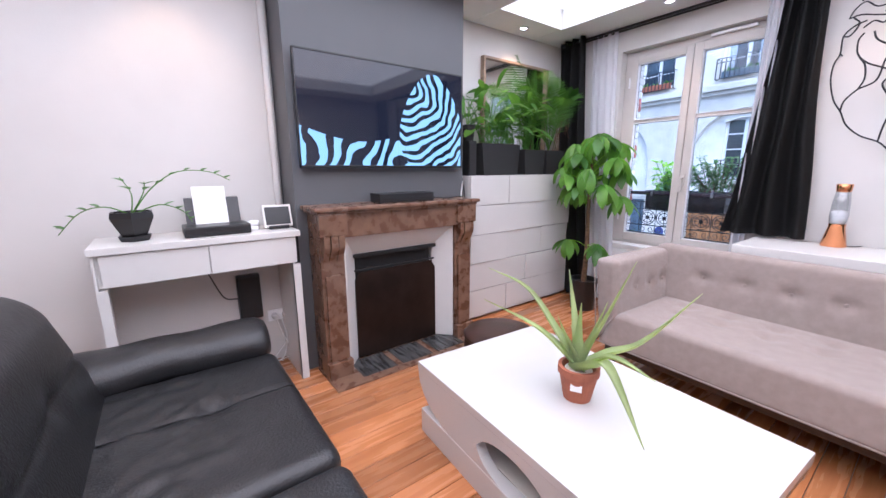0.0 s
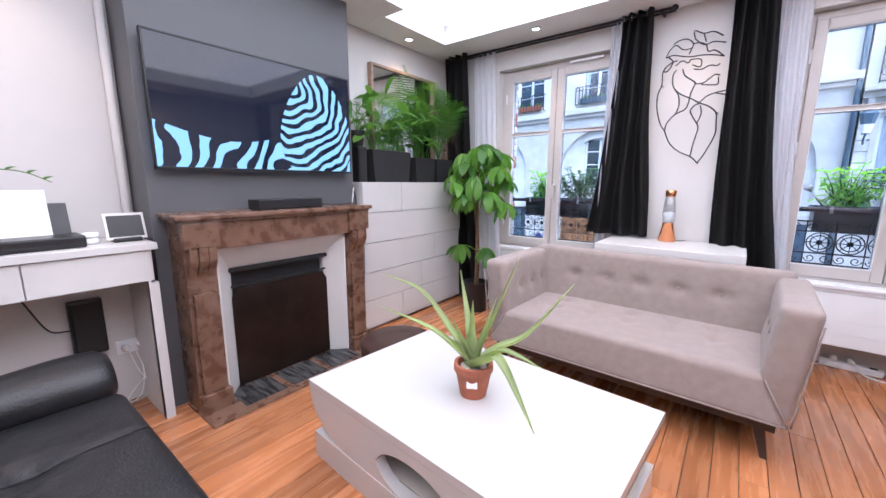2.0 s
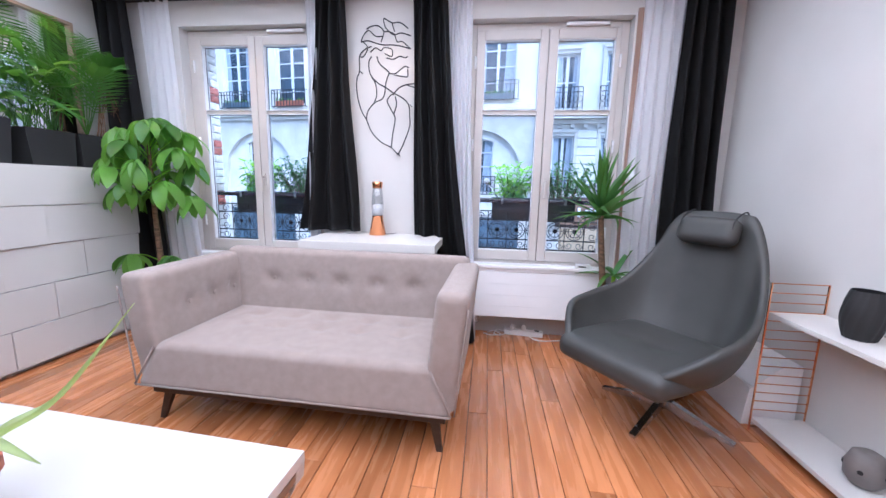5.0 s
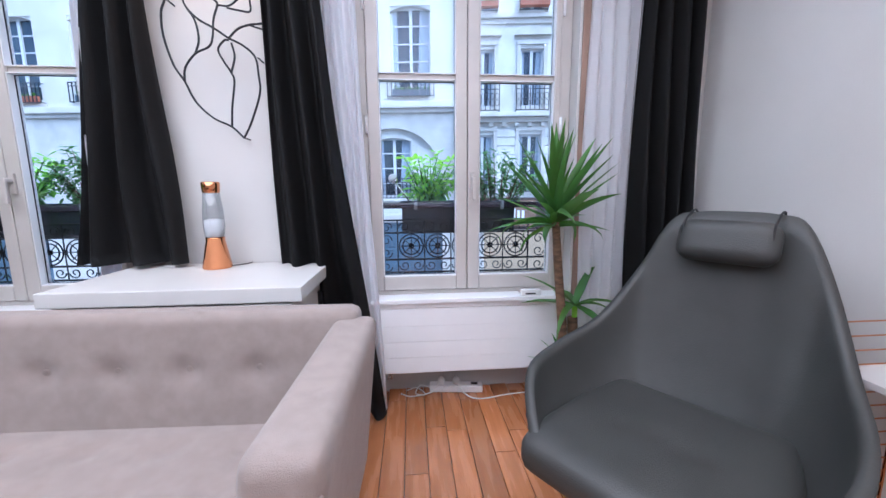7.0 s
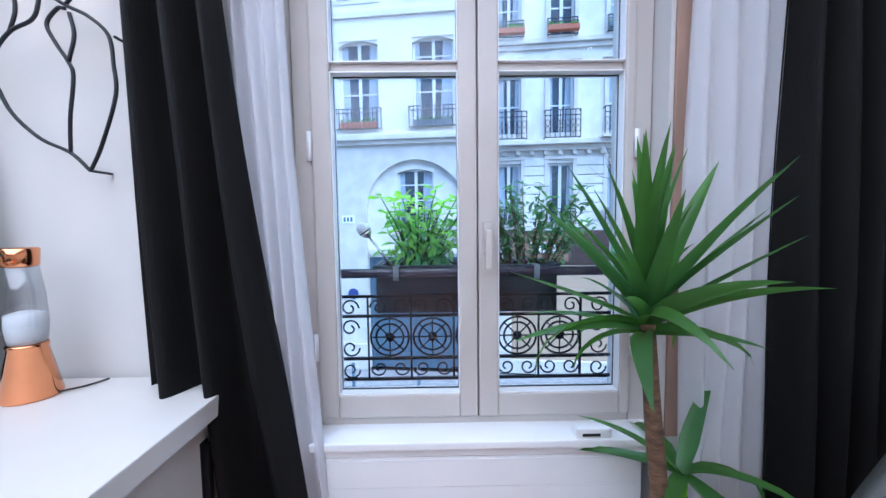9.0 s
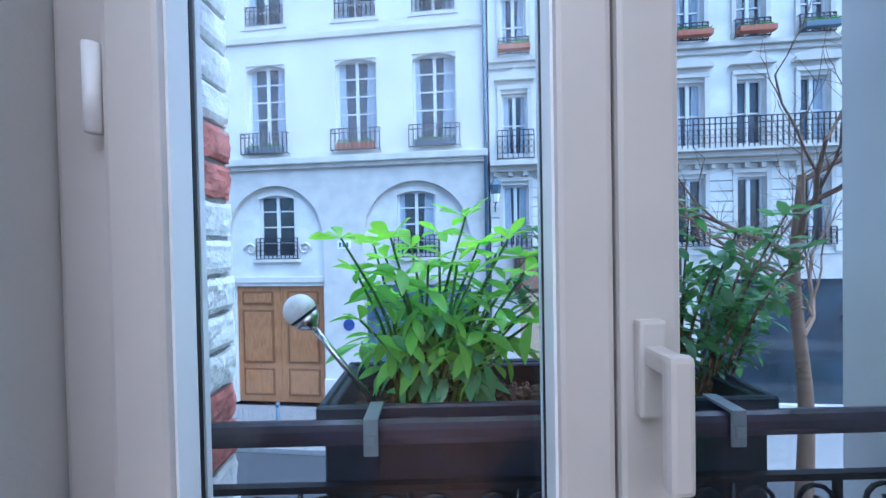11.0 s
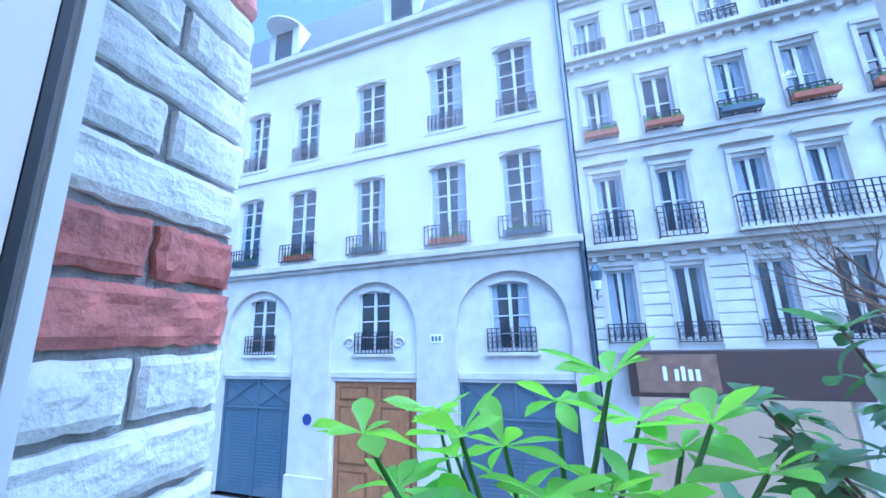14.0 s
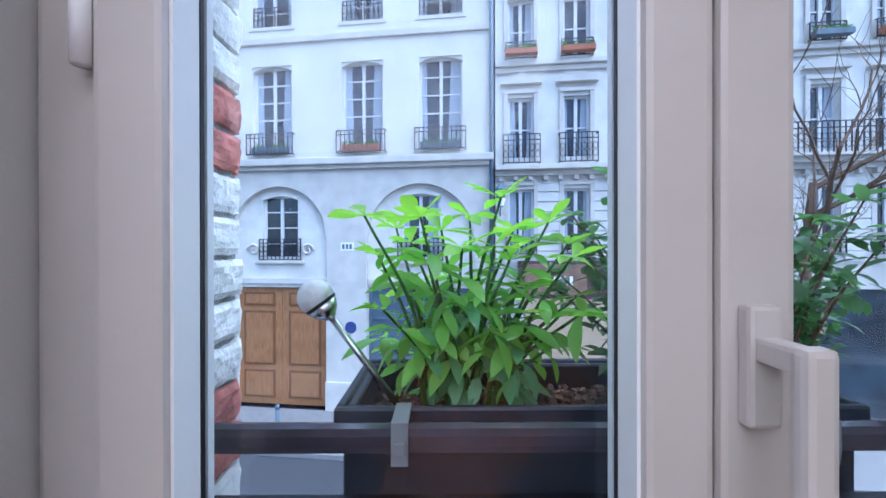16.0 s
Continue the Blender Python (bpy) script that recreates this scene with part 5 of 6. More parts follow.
# ---- wire wall sculpture ----
def sculpture():
    t = thing("wire_sculpture", "black bent-wire wall sculpture of flowing loops", "wall art", (2.30, -0.055, 1.45))

    def strand(pts, r=0.005):
        part("wire", tube(spline([(x + 0.055, -0.012 - 0.01 * math.sin(3 * x + 5 * z), z - 0.035) for x, z in pts], 6), r, 6), IRON, t, smooth=True)
    strand([(0.01, 0.04), (-0.04, 0.09), (-0.12, 0.13), (-0.19, 0.20), (-0.23, 0.29), (-0.27, 0.36), (-0.30, 0.48), (-0.30, 0.58), (-0.28, 0.64), (-0.28, 0.74), (-0.24, 0.79), (-0.19, 0.81)])
    strand([(0.01, 0.04), (0.05, 0.11), (0.10, 0.24), (0.10, 0.32), (0.09, 0.40), (0.04, 0.45), (-0.02, 0.48), (-0.08, 0.52), (-0.15, 0.56), (-0.20, 0.62), (-0.21, 0.70), (-0.19, 0.74)])
    strand([(-0.23, 0.29), (-0.22, 0.35), (-0.17, 0.41), (-0.11, 0.44), (-0.09, 0.48), (-0.08, 0.56), (-0.06, 0.62), (-0.07, 0.64), (-0.13, 0.69), (-0.15, 0.74)])
    strand([(-0.17, 0.41), (-0.15, 0.47), (-0.16, 0.55), (-0.19, 0.60)])
    strand([(-0.04, 0.09), (-0.03, 0.18), (-0.01, 0.29), (-0.02, 0.33), (-0.05, 0.38), (-0.07, 0.43), (-0.04, 0.47), (-0.02, 0.47)])
    strand([(-0.02, 0.33), (-0.00, 0.40), (-0.01, 0.46)])
    strand([(-0.02, 0.48), (0.02, 0.52), (0.07, 0.54), (0.14, 0.55)])
    strand([(0.07, 0.54), (0.14, 0.52)], 0.0044)
    strand([(-0.06, 0.62), (-0.01, 0.62), (0.03, 0.65), (0.06, 0.67), (0.09, 0.66)], 0.0044)
    strand([(-0.02, 0.61), (0.04, 0.60), (0.08, 0.60), (0.08, 0.65)], 0.0044)
    strand([(-0.27, 0.84), (-0.22, 0.85), (-0.15, 0.83), (-0.10, 0.82), (-0.04, 0.82), (0.03, 0.81), (0.10, 0.79)], 0.0044)
    strand([(-0.27, 0.84), (-0.25, 0.89), (-0.21, 0.92), (-0.16, 0.88), (-0.11, 0.88)], 0.0044)
    strand([(-0.23, 0.93), (-0.19, 0.95), (-0.14, 0.95), (-0.10, 0.91), (-0.12, 0.84)], 0.0044)
    strand([(-0.09, 0.94), (-0.10, 1.00), (-0.04, 0.97), (0.02, 0.97), (0.08, 0.93)], 0.0044)
    strand([(-0.09, 0.94), (-0.03, 0.89), (0.03, 0.90), (0.10, 0.88)], 0.0044)
    strand([(-0.04, 0.97), (-0.02, 0.91)], 0.0044)
    strand([(-0.10, 0.91), (-0.06, 0.91), (-0.02, 0.89), (-0.00, 0.84), (0.04, 0.84), (0.10, 0.79)], 0.0044)
    strand([(-0.28, 0.74), (-0.25, 0.74), (-0.22, 0.80), (-0.25, 0.84)], 0.0044)
    strand([(-0.20, 0.77), (-0.16, 0.80), (-0.12, 0.78), (-0.10, 0.80), (-0.04, 0.79), (-0.04, 0.74), (-0.09, 0.76)], 0.0044)
    strand([(-0.08, 0.73), (-0.03, 0.72), (0.02, 0.74), (0.06, 0.73), (0.08, 0.74)], 0.0044)
    for x, z in ((-0.225, 0.605), (0.155, 0.365), (0.065, 0.005)):
        part("standoff", tube([(x, -0.012, z), (x, 0.054, z)], 0.004, 6), IRON, t)


sculpture()


# ---- floor planks ----
def planks():
    rnd = random.Random(1)
    w = 0.104
    meshes = {}
    x = XL
    while x < XR:
        y = 0.19 - rnd.uniform(0, 0.9)
        ends = [0.195]
        while y > YB:
            ends.append(y)
            y -= rnd.choice((0.9, 1.1, 1.3, 1.5, 1.7))
        ends.append(YB)
        ww = min(w, XR - x)
        for a, c in zip(ends, ends[1:]):
            L_ = round(a - c, 2)
            if L_ < 0.05 or ww < 0.02:
                continue
            key = (L_, round(ww, 3))
            if key not in meshes:
                meshes[key] = mesh_of("plank", box((0.0016, 0.001, -0.02), (ww - 0.0016, L_ - 0.001, 0.0), 0.0012, seg=1), PLANK)
            o = part("plank", meshes[key], None, floor_slab)
            o.location = (x, c, rnd.uniform(-0.0006, 0.0))
        x += w


planks()

# ---- railing and window boxes outside ----
def railing(x0):
    t = thing("balcony_railing", "black wrought-iron window guard with roundels and handrail", "railing", (x0, 0.225, 0), group="window guards")
    # the violet tint puts the sky's reflection into the iron handrail's colour
    part("handrail", box((0.036, -0.024, 1.102), (WW - 0.004, 0.0, 1.136), 0.011), mat("handrail_sky_tint", (0.045, 0.038, 0.055), 0.22, var=0.2, scale=12), t, "broad dark handrail")
    for z in (1.028, 0.955, 0.796, 0.718):
        part("rail", box((0.036, -0.006, z), (WW - 0.004, 0.006, z + 0.010)), IRON, t)
    for x in (0.045, WW - 0.024):
        part("post", box((x, -0.008, 0.60), (x + 0.014, 0.008, 1.09)), IRON, t)
    b = bmesh.new()
    for r in (0.070, 0.050, 0.014):
        tube([(r * math.cos(q), 0, r * math.sin(q)) for q in [k * math.pi / 12 for k in range(24)]], 0.0042, 5, b, closed=True)
    for k in range(8):
        q = k * math.pi / 4
        tube([(0.010 * math.cos(q), 0, 0.010 * math.sin(q)), (0.072 * math.cos(q), 0, 0.072 * math.sin(q))], 0.003, 5, b)
    lathe([(0.016, -0.005), (0.016, 0.005)], 12, b)
    box((-0.012, -0.006, -0.012), (0.012, 0.006, 0.012), bm=b)
    round_ = mesh_of("roundel", b, IRON, True)

    def curl(cx, cz, r0, sx, sz, bm):
        pts = []
        for k in range(16):
            q = k / 15
            r = r0 * (1 - 0.72 * q)
            pts.append((cx + sx * r * math.cos(q * 7.5), 0, cz + sz * r * math.sin(q * 7.5)))
        tube(pts, 0.0036, 5, bm)
    b = bmesh.new()
    for sx in (-1, 1):
        curl(sx * 0.040, 0.112, 0.031, sx, 1, b)
        curl(sx * 0.040, -0.117, 0.031, sx, -1, b)
    tube([(-0.0785, 0, -0.157), (-0.0785, 0, 0.15)], 0.004, 5, b)
    scroll = mesh_of("scroll", b, IRON, True)
    for i in range(5):
        for me in (round_, scroll):
            o = part("roundel" if me is round_ else "scroll", me, None, t)
            o.location = (0.275 + i * 0.157, 0, 0.880)
    for xc in (0.13, 1.045):
        b = bmesh.new()
        for cz in (0.99, 0.915, 0.84, 0.757):
            curl(xc, cz, 0.034, 1, 1 if cz > 0.88 else -1, b)
        part("side_scroll", b, IRON, t, smooth=True)
    part("bar", box((0.975, -0.004, 0.72), (0.983, 0.004, 1.03)), IRON, t)
    part("lower_grille", join(box((0.05, -0.005, 0.60), (WW - 0.02, 0.005, 0.612)), box((0.55, -0.005, 0.61), (0.56, 0.005, 0.72))), IRON, t)
    return t


for w in (W1, W2):
    railing(w)


def shrub_leaf(l, w, droop):
    """A blunt leaf, broadest towards its tip."""
    b = bmesh.new()
    rows = []
    for s, k in ((0, 0.10), (0.18, 0.30), (0.38, 0.70), (0.58, 1.0), (0.76, 0.90), (0.90, 0.48), (1.0, 0.04)):
        z = -l * droop * s * s
        h = w * k * 0.5
        rows.append([b.verts.new(p) for p in ((l * s, -h, z + h * 0.3), (l * s, 0, z), (l * s, h, z + h * 0.3))])
    for p, q in zip(rows, rows[1:]):
        b.faces.new((p[0], q[0], q[1], p[1]))
        b.faces.new((p[1], q[1], q[2], p[2]))
    return b


def window_box(x0, seed):
    rnd = random.Random(seed)
    t = thing("window_box", "dark plastic window box with light and dark green shrubs", "window box", (x0, -0.24, 0.012), group="window boxes")
    xl, xr = 0.225, 0.90
    b = bmesh.new()
    for lo, hi in [((xl, 0.49, 0.95), (xr, 0.505, 1.125)), ((xl, 0.675, 0.95), (xr, 0.69, 1.125)), ((xl, 0.505, 0.95), (xl + 0.015, 0.675, 1.125)), ((xr - 0.015, 0.505, 0.95), (xr, 0.675, 1.125)), ((xl + 0.015, 0.505, 0.95), (xr - 0.015, 0.675, 0.965)),
                   ((xl - 0.01, 0.480, 1.108), (xr + 0.01, 0.492, 1.13)), ((xl - 0.01, 0.688, 1.108), (xr + 0.01, 0.700, 1.13)), ((xl - 0.01, 0.492, 1.108), (xl + 0.004, 0.688, 1.13)), ((xr - 0.004, 0.492, 1.108), (xr + 0.01, 0.688, 1.13))]:
        join(b, box(lo, hi, 0.003, seg=1))
    part("box", b, mat("dark_box_plastic", (0.022, 0.029, 0.045), 0.4, var=0.15, scale=14, bump=0.05), t)
    so = grid(lambda u, v: (xl + 0.016 + (xr - xl - 0.032) * u, 0.506 + 0.168 * v, 1.08 + 0.012 * noise.noise(Vector((u * 14, v * 5, 3)))), 40, 10)
    part("soil", so, SOIL, t)
    ch = bmesh.new()
    for i in range(420):
        s = rnd.uniform(0.003, 0.008)
        q = box((-s, -s * 0.6, -s * 0.4), (s, s * 0.6, s * 0.4))
        q.transform(turn_to(Vector((rnd.uniform(xl + 0.03, xr - 0.03), rnd.uniform(0.515, 0.665), 1.09 + rnd.uniform(-0.004, 0.008))), rnd.uniform(0, 360), rnd.uniform(-40, 40), rnd.uniform(-40, 40)))
        join(ch, q)
    tagged(part("bark_chips", ch, CHIPS, t, "brown bark chips"), kind="stuff")
    for x in (0.295, 0.80):
        c = join(box((x, 0.435, 1.128), (x + 0.020, 0.492, 1.133), 0.001), box((x, 0.433, 1.082), (x + 0.020, 0.437, 1.133), 0.001))
        join(c, box((x + 0.003, 0.429, 1.095), (x + 0.017, 0.433, 1.112), 0.002))
        part("clip", c, mat("grey_clip", (0.20, 0.22, 0.24), 0.4), t, "grey plastic strap clip")
    # light shrub: arching stems that end in whorls of long leaves
    top_leaf = [mesh_of("leaf", shrub_leaf(l, w, d), LEAFL, True) for l, w, d in ((0.060, 0.023, 0.12), (0.054, 0.022, 0.3), (0.070, 0.025, 0.05))]
    mid = [mesh_of("leaf", shrub_leaf(l, w, d), LEAFK, True) for l, w, d in ((0.062, 0.021, 0.35), (0.074, 0.024, 0.5))]
    # low leaves take the darker tone, with the shade inside the shrub coloured in
    shaded_low = [mesh_of("leaf", shrub_leaf(l, w, d), LEAF_SHADE, True) for l, w, d in ((0.070, 0.025, 0.5), (0.060, 0.023, 0.7))]
    for i in range(36):
        k = i / 35
        ex = 0.245 + 0.335 * ((i * 0.618) % 1.0)
        e = Vector((ex, 0.575 + rnd.uniform(-0.045, 0.10), 1.405 - 0.22 * k + rnd.uniform(-0.02, 0.02) - 0.10 * max(0, 0.30 - ex)))
        bx = 0.39 + (ex - 0.40) * 0.28 + rnd.uniform(-0.02, 0.02)
        c = spline([(bx, 0.585, 1.08), (bx * 0.65 + ex * 0.35, 0.585 * 0.6 + e.y * 0.4, 1.08 + (e.z - 1.08) * 0.55), e], 5)
        part("stem", tube(c, 0.0042, 6, r2=0.002), LEAF, t)
        a0 = rnd.uniform(0, 360)
        n = 8 if k < 0.6 else 6
        for q in range(n):
            o = part("leaf", (top_leaf if k < 0.75 else mid)[rnd.randrange(2 if k >= 0.75 else 3)], None, t)
            o.matrix_local = turn_to(e, a0 + q * 360 / n + rnd.uniform(-12, 12), rnd.uniform(-12, 42) if k < 0.6 else rnd.uniform(-25, 25), rnd.uniform(-35, 35), rnd.uniform(0.55, 1.0))
        for q in (3, 4, 5, 6, 6, 7, 7, 8, 8):
            if rnd.random() < 0.75:
                o = part("leaf", (mid if q > 5 else shaded_low)[rnd.randrange(2)], None, t)
                o.matrix_local = turn_to(c[q], rnd.uniform(0, 360), rnd.uniform(-30, 25), rnd.uniform(-25, 25), rnd.uniform(0.65, 1.05))
    for i in range(46):
        az = rnd.uniform(0, 360)
        o = part("leaf", shaded_low[i % 2] if i % 3 else mid[i % 2], None, t)
        at = Vector((0.40 + rnd.gauss(0, 0.055), 0.59 + rnd.gauss(0, 0.035), rnd.uniform(1.13, 1.27)))
        o.matrix_local = turn_to(at, az, rnd.uniform(-65, 5), rnd.uniform(-25, 25), rnd.uniform(0.6, 1.0))
    # dark shrub: woody, dense, small leaves
    small = [mesh_of("leaf", blade(l, w, d, 0.25, 4), LEAFD, True) for l, w, d in ((0.040, 0.016, 0.3), (0.033, 0.014, 0.6))]
    lv = bmesh.new()
    for i in range(34):
        e = Vector((rnd.uniform(0.56, 1.10), 0.60 + rnd.uniform(-0.07, 0.10), 1.19 + 0.25 * ((i + 0.5) / 34) ** 0.6 + rnd.uniform(-0.03, 0.02)))
        e.z -= 0.25 * max(0, 0.66 - e.x)
        bx = 0.80 + (e.x - 0.80) * 0.35
        c = spline([(bx, 0.59, 1.08), (bx * 0.5 + e.x * 0.5, 0.59 * 0.5 + e.y * 0.5, 1.08 + (e.z - 1.08) * 0.6), e], 6)
        part("stem", tube(c, 0.0035, 5, r2=0.0014), BARK, t)
        for q in range(5):
            o = part("leaf", small[rnd.randrange(2)], None, t)
            o.matrix_local = turn_to(e, i * 50 + q * 72 + rnd.uniform(-15, 15), rnd.uniform(-5, 45), rnd.uniform(-25, 25), rnd.uniform(0.8, 1.2))
        for p in c[3:]:
            for q in range(3):
                f = blade(rnd.uniform(0.028, 0.042), 0.015, 0.5, 0.25, 3)
                f.transform(turn_to(p + Vector((rnd.gauss(0, 0.012), rnd.gauss(0, 0.012), rnd.gauss(0, 0.01))), rnd.uniform(0, 360), rnd.uniform(-45, 45), rnd.uniform(-30, 30)))
                join(lv, f)
    tagged(part("inner_foliage", lv, LEAFD, t, "dark green leaves", smooth=True), kind="stuff")
    return t


window_box(W2, 31)
window_box(W1, 32)
t = thing("solar_lamp", "round white solar garden lamp leaning on a steel stake", "garden lamp", (3.043, 0.303, 1.277))
t.scale = (0.86, 0.86, 0.86)
lean = Vector((0.128, 0.02, -0.180)).to_track_quat("-Z", "Y").to_matrix().to_4x4()
part("globe", lathe([(0.030 * math.cos(a), 0.030 * math.sin(a)) for a in [radians(-30 + 120 * k / 12) for k in range(13)]], 24), GLOBE, t, "frosted white globe", smooth=True).matrix_local = lean
part("band", lathe([(0.0262, -0.017), (0.0285, -0.015), (0.0285, -0.012), (0.0262, -0.011)], 24), BLACKM, t, smooth=True).matrix_local = lean
part("collar", lathe([(0.008, -0.044), (0.021, -0.031), (0.027, -0.0172)], 20), STEEL, t, smooth=True).matrix_local = lean
part("stake", tube([Vector((0, 0, 0)) + Vector((0.128, 0.02, -0.180)).normalized() * 0.042, Vector((0.150, 0.024, -0.212))], 0.0062, 10), STEEL, t, smooth=True)

# ---- the street ----
ZS = -3.40
FAC = pose(3.04, 10.5, 0, 0, 0, -7.2)
solid("ground", grid(lambda u, v: (-300 + 600 * u, -300 + 600 * v, ZS - 0.14), 6, 6), ASPH, "dark asphalt street", "ground", "structure")
o = solid("pavement", box((-30, -2.3, ZS - 0.139), (30, -0.003, ZS - 0.004), 0.02), PAVE, "grey stone pavement with granite kerb", "pavement", "structure")
o.matrix_world = FAC
o = solid("pavement", box((-30, WT + 0.004, ZS - 0.139), (30, 2.2, ZS - 0.004), 0.02), PAVE, "grey stone pavement along the house", "pavement", "structure")
b = bmesh.new()
rnd = random.Random(17)
for i in range(26):
    for j in range(20):
        x, y = -6.6 + i * 0.15 + (0.07 if j % 2 else 0), -2.25 + j * 0.11
        box((x, y, ZS - 0.02), (x + 0.138, y + 0.098, ZS + 0.004 + rnd.uniform(0, 0.006)), bm=b)
o = solid("cobbles", b, PAVE, "grey granite cobbles before the gateway", "cobbles", "stuff")
o.matrix_world = FAC


def holed(x0, x1, z0, z1, holes, y0, y1):
    """A wall slab with square openings."""
    b = bmesh.new()
    xs = sorted({x0, x1, *[v for h in holes for v in h[:2] if x0 < v < x1]})
    for a, c in zip(xs, xs[1:]):
        m = (a + c) / 2
        cut = sorted([(h[2], h[3]) for h in holes if h[0] < m < h[1]])
        z = z0
        for p, q in cut + [(z1, z1)]:
            if p > z + 1e-4:
                box((a, y0, z), (c, y1, p), bm=b)
            z = max(z, q)
    return b


def facade_window(t, x0, x1, z0, z1, y, bars=2, arch=0.0, wood=SHUTW, curtain=True):
    w = bmesh.new()
    f = 0.06
    xm = (x0 + x1) / 2
    for lo, hi in [((x0, y, z0), (x0 + f, y + 0.07, z1)), ((x1 - f, y, z0), (x1, y + 0.07, z1)), ((x0 + f, y, z0), (x1 - f, y + 0.07, z0 + f * 1.5)), ((x0 + f, y, z1 - f), (x1 - f, y + 0.07, z1)), ((xm - 0.045, y - 0.012, z0), (xm + 0.045, y + 0.07, z1))]:
        box(lo, hi, bm=w)
    for k in range(1, bars + 1):
        z = z0 + (z1 - z0) * k / (bars + 1)
        box((x0 + f, y + 0.015, z - 0.018), (x1 - f, y + 0.06, z + 0.018), bm=w)
    win = part("window", w, wood, t, "white casement joinery")
    part("pane", box((x0 + f, y + 0.045, z0 + f), (x1 - f, y + 0.05, z1 - f)), WINGLASS, win, "dark reflecting glass")
    r = random.Random(int(x0 * 97 + z0 * 31))
    if curtain and r.random() < 0.75:
        for sx in (-1, 1):
            xo, wd = (x0 + f if sx < 0 else x1 - f), (x1 - x0) * r.uniform(0.10, 0.32)
            cu = grid(lambda u, v: (xo - sx * wd * u * (0.75 + 0.25 * v), y + 0.040 + 0.003 * math.sin(u * 26), z1 - f + (z0 + f - z1 + f) * v), 16, 4)
            part("curtain", cu, NETC, win, "white net curtain", smooth=True)
    if arch:
        n = 10
        pts = [(x0, z1 + 0.003), (x1, z1 + 0.003)] + [(x1 - (x1 - x0) * k / n, z1 - arch * (2 * k / n - 1) ** 2) for k in range(n + 1)]
        part("lintel", prism(pts, y - 0.14, y + 0.02, 1), LIMEST, win)
    return win


def guard(t, x0, x1, z0, z1, y, fancy=False, name="window_guard"):
    b = bmesh.new()
    for z in (z0, z1, z0 + (z1 - z0) * 0.80):
        box((x0, y - 0.012, z), (x1, y + 0.012, z + 0.022), bm=b)
    n = max(4, int((x1 - x0) / 0.13))
    for i in range(n + 1):
        x = x0 + (x1 - x0) * i / n
        box((x - 0.011, y - 0.011, z0), (x + 0.011, y + 0.011, z1), bm=b)
        if fancy and i < n:
            xc, r = x + (x1 - x0) / n / 2, (x1 - x0) / n * 0.42
            for zc in (z0 + (z1 - z0) * 0.3, z0 + (z1 - z0) * 0.55):
                tube([(xc + r * math.cos(q), y, zc + r * 1.5 * math.sin(q)) for q in [k * math.pi / 4 for k in range(8)]], 0.008, 4, b, closed=True)
    for x in (x0, x1):
        box((x - 0.01, y, z0), (x + 0.01, y + 0.22, z0 + 0.02), bm=b)
        box((x - 0.01, y, z1), (x + 0.01, y + 0.22, z1 + 0.02), bm=b)
    return part(name, b, IRON, t, "black iron railing")


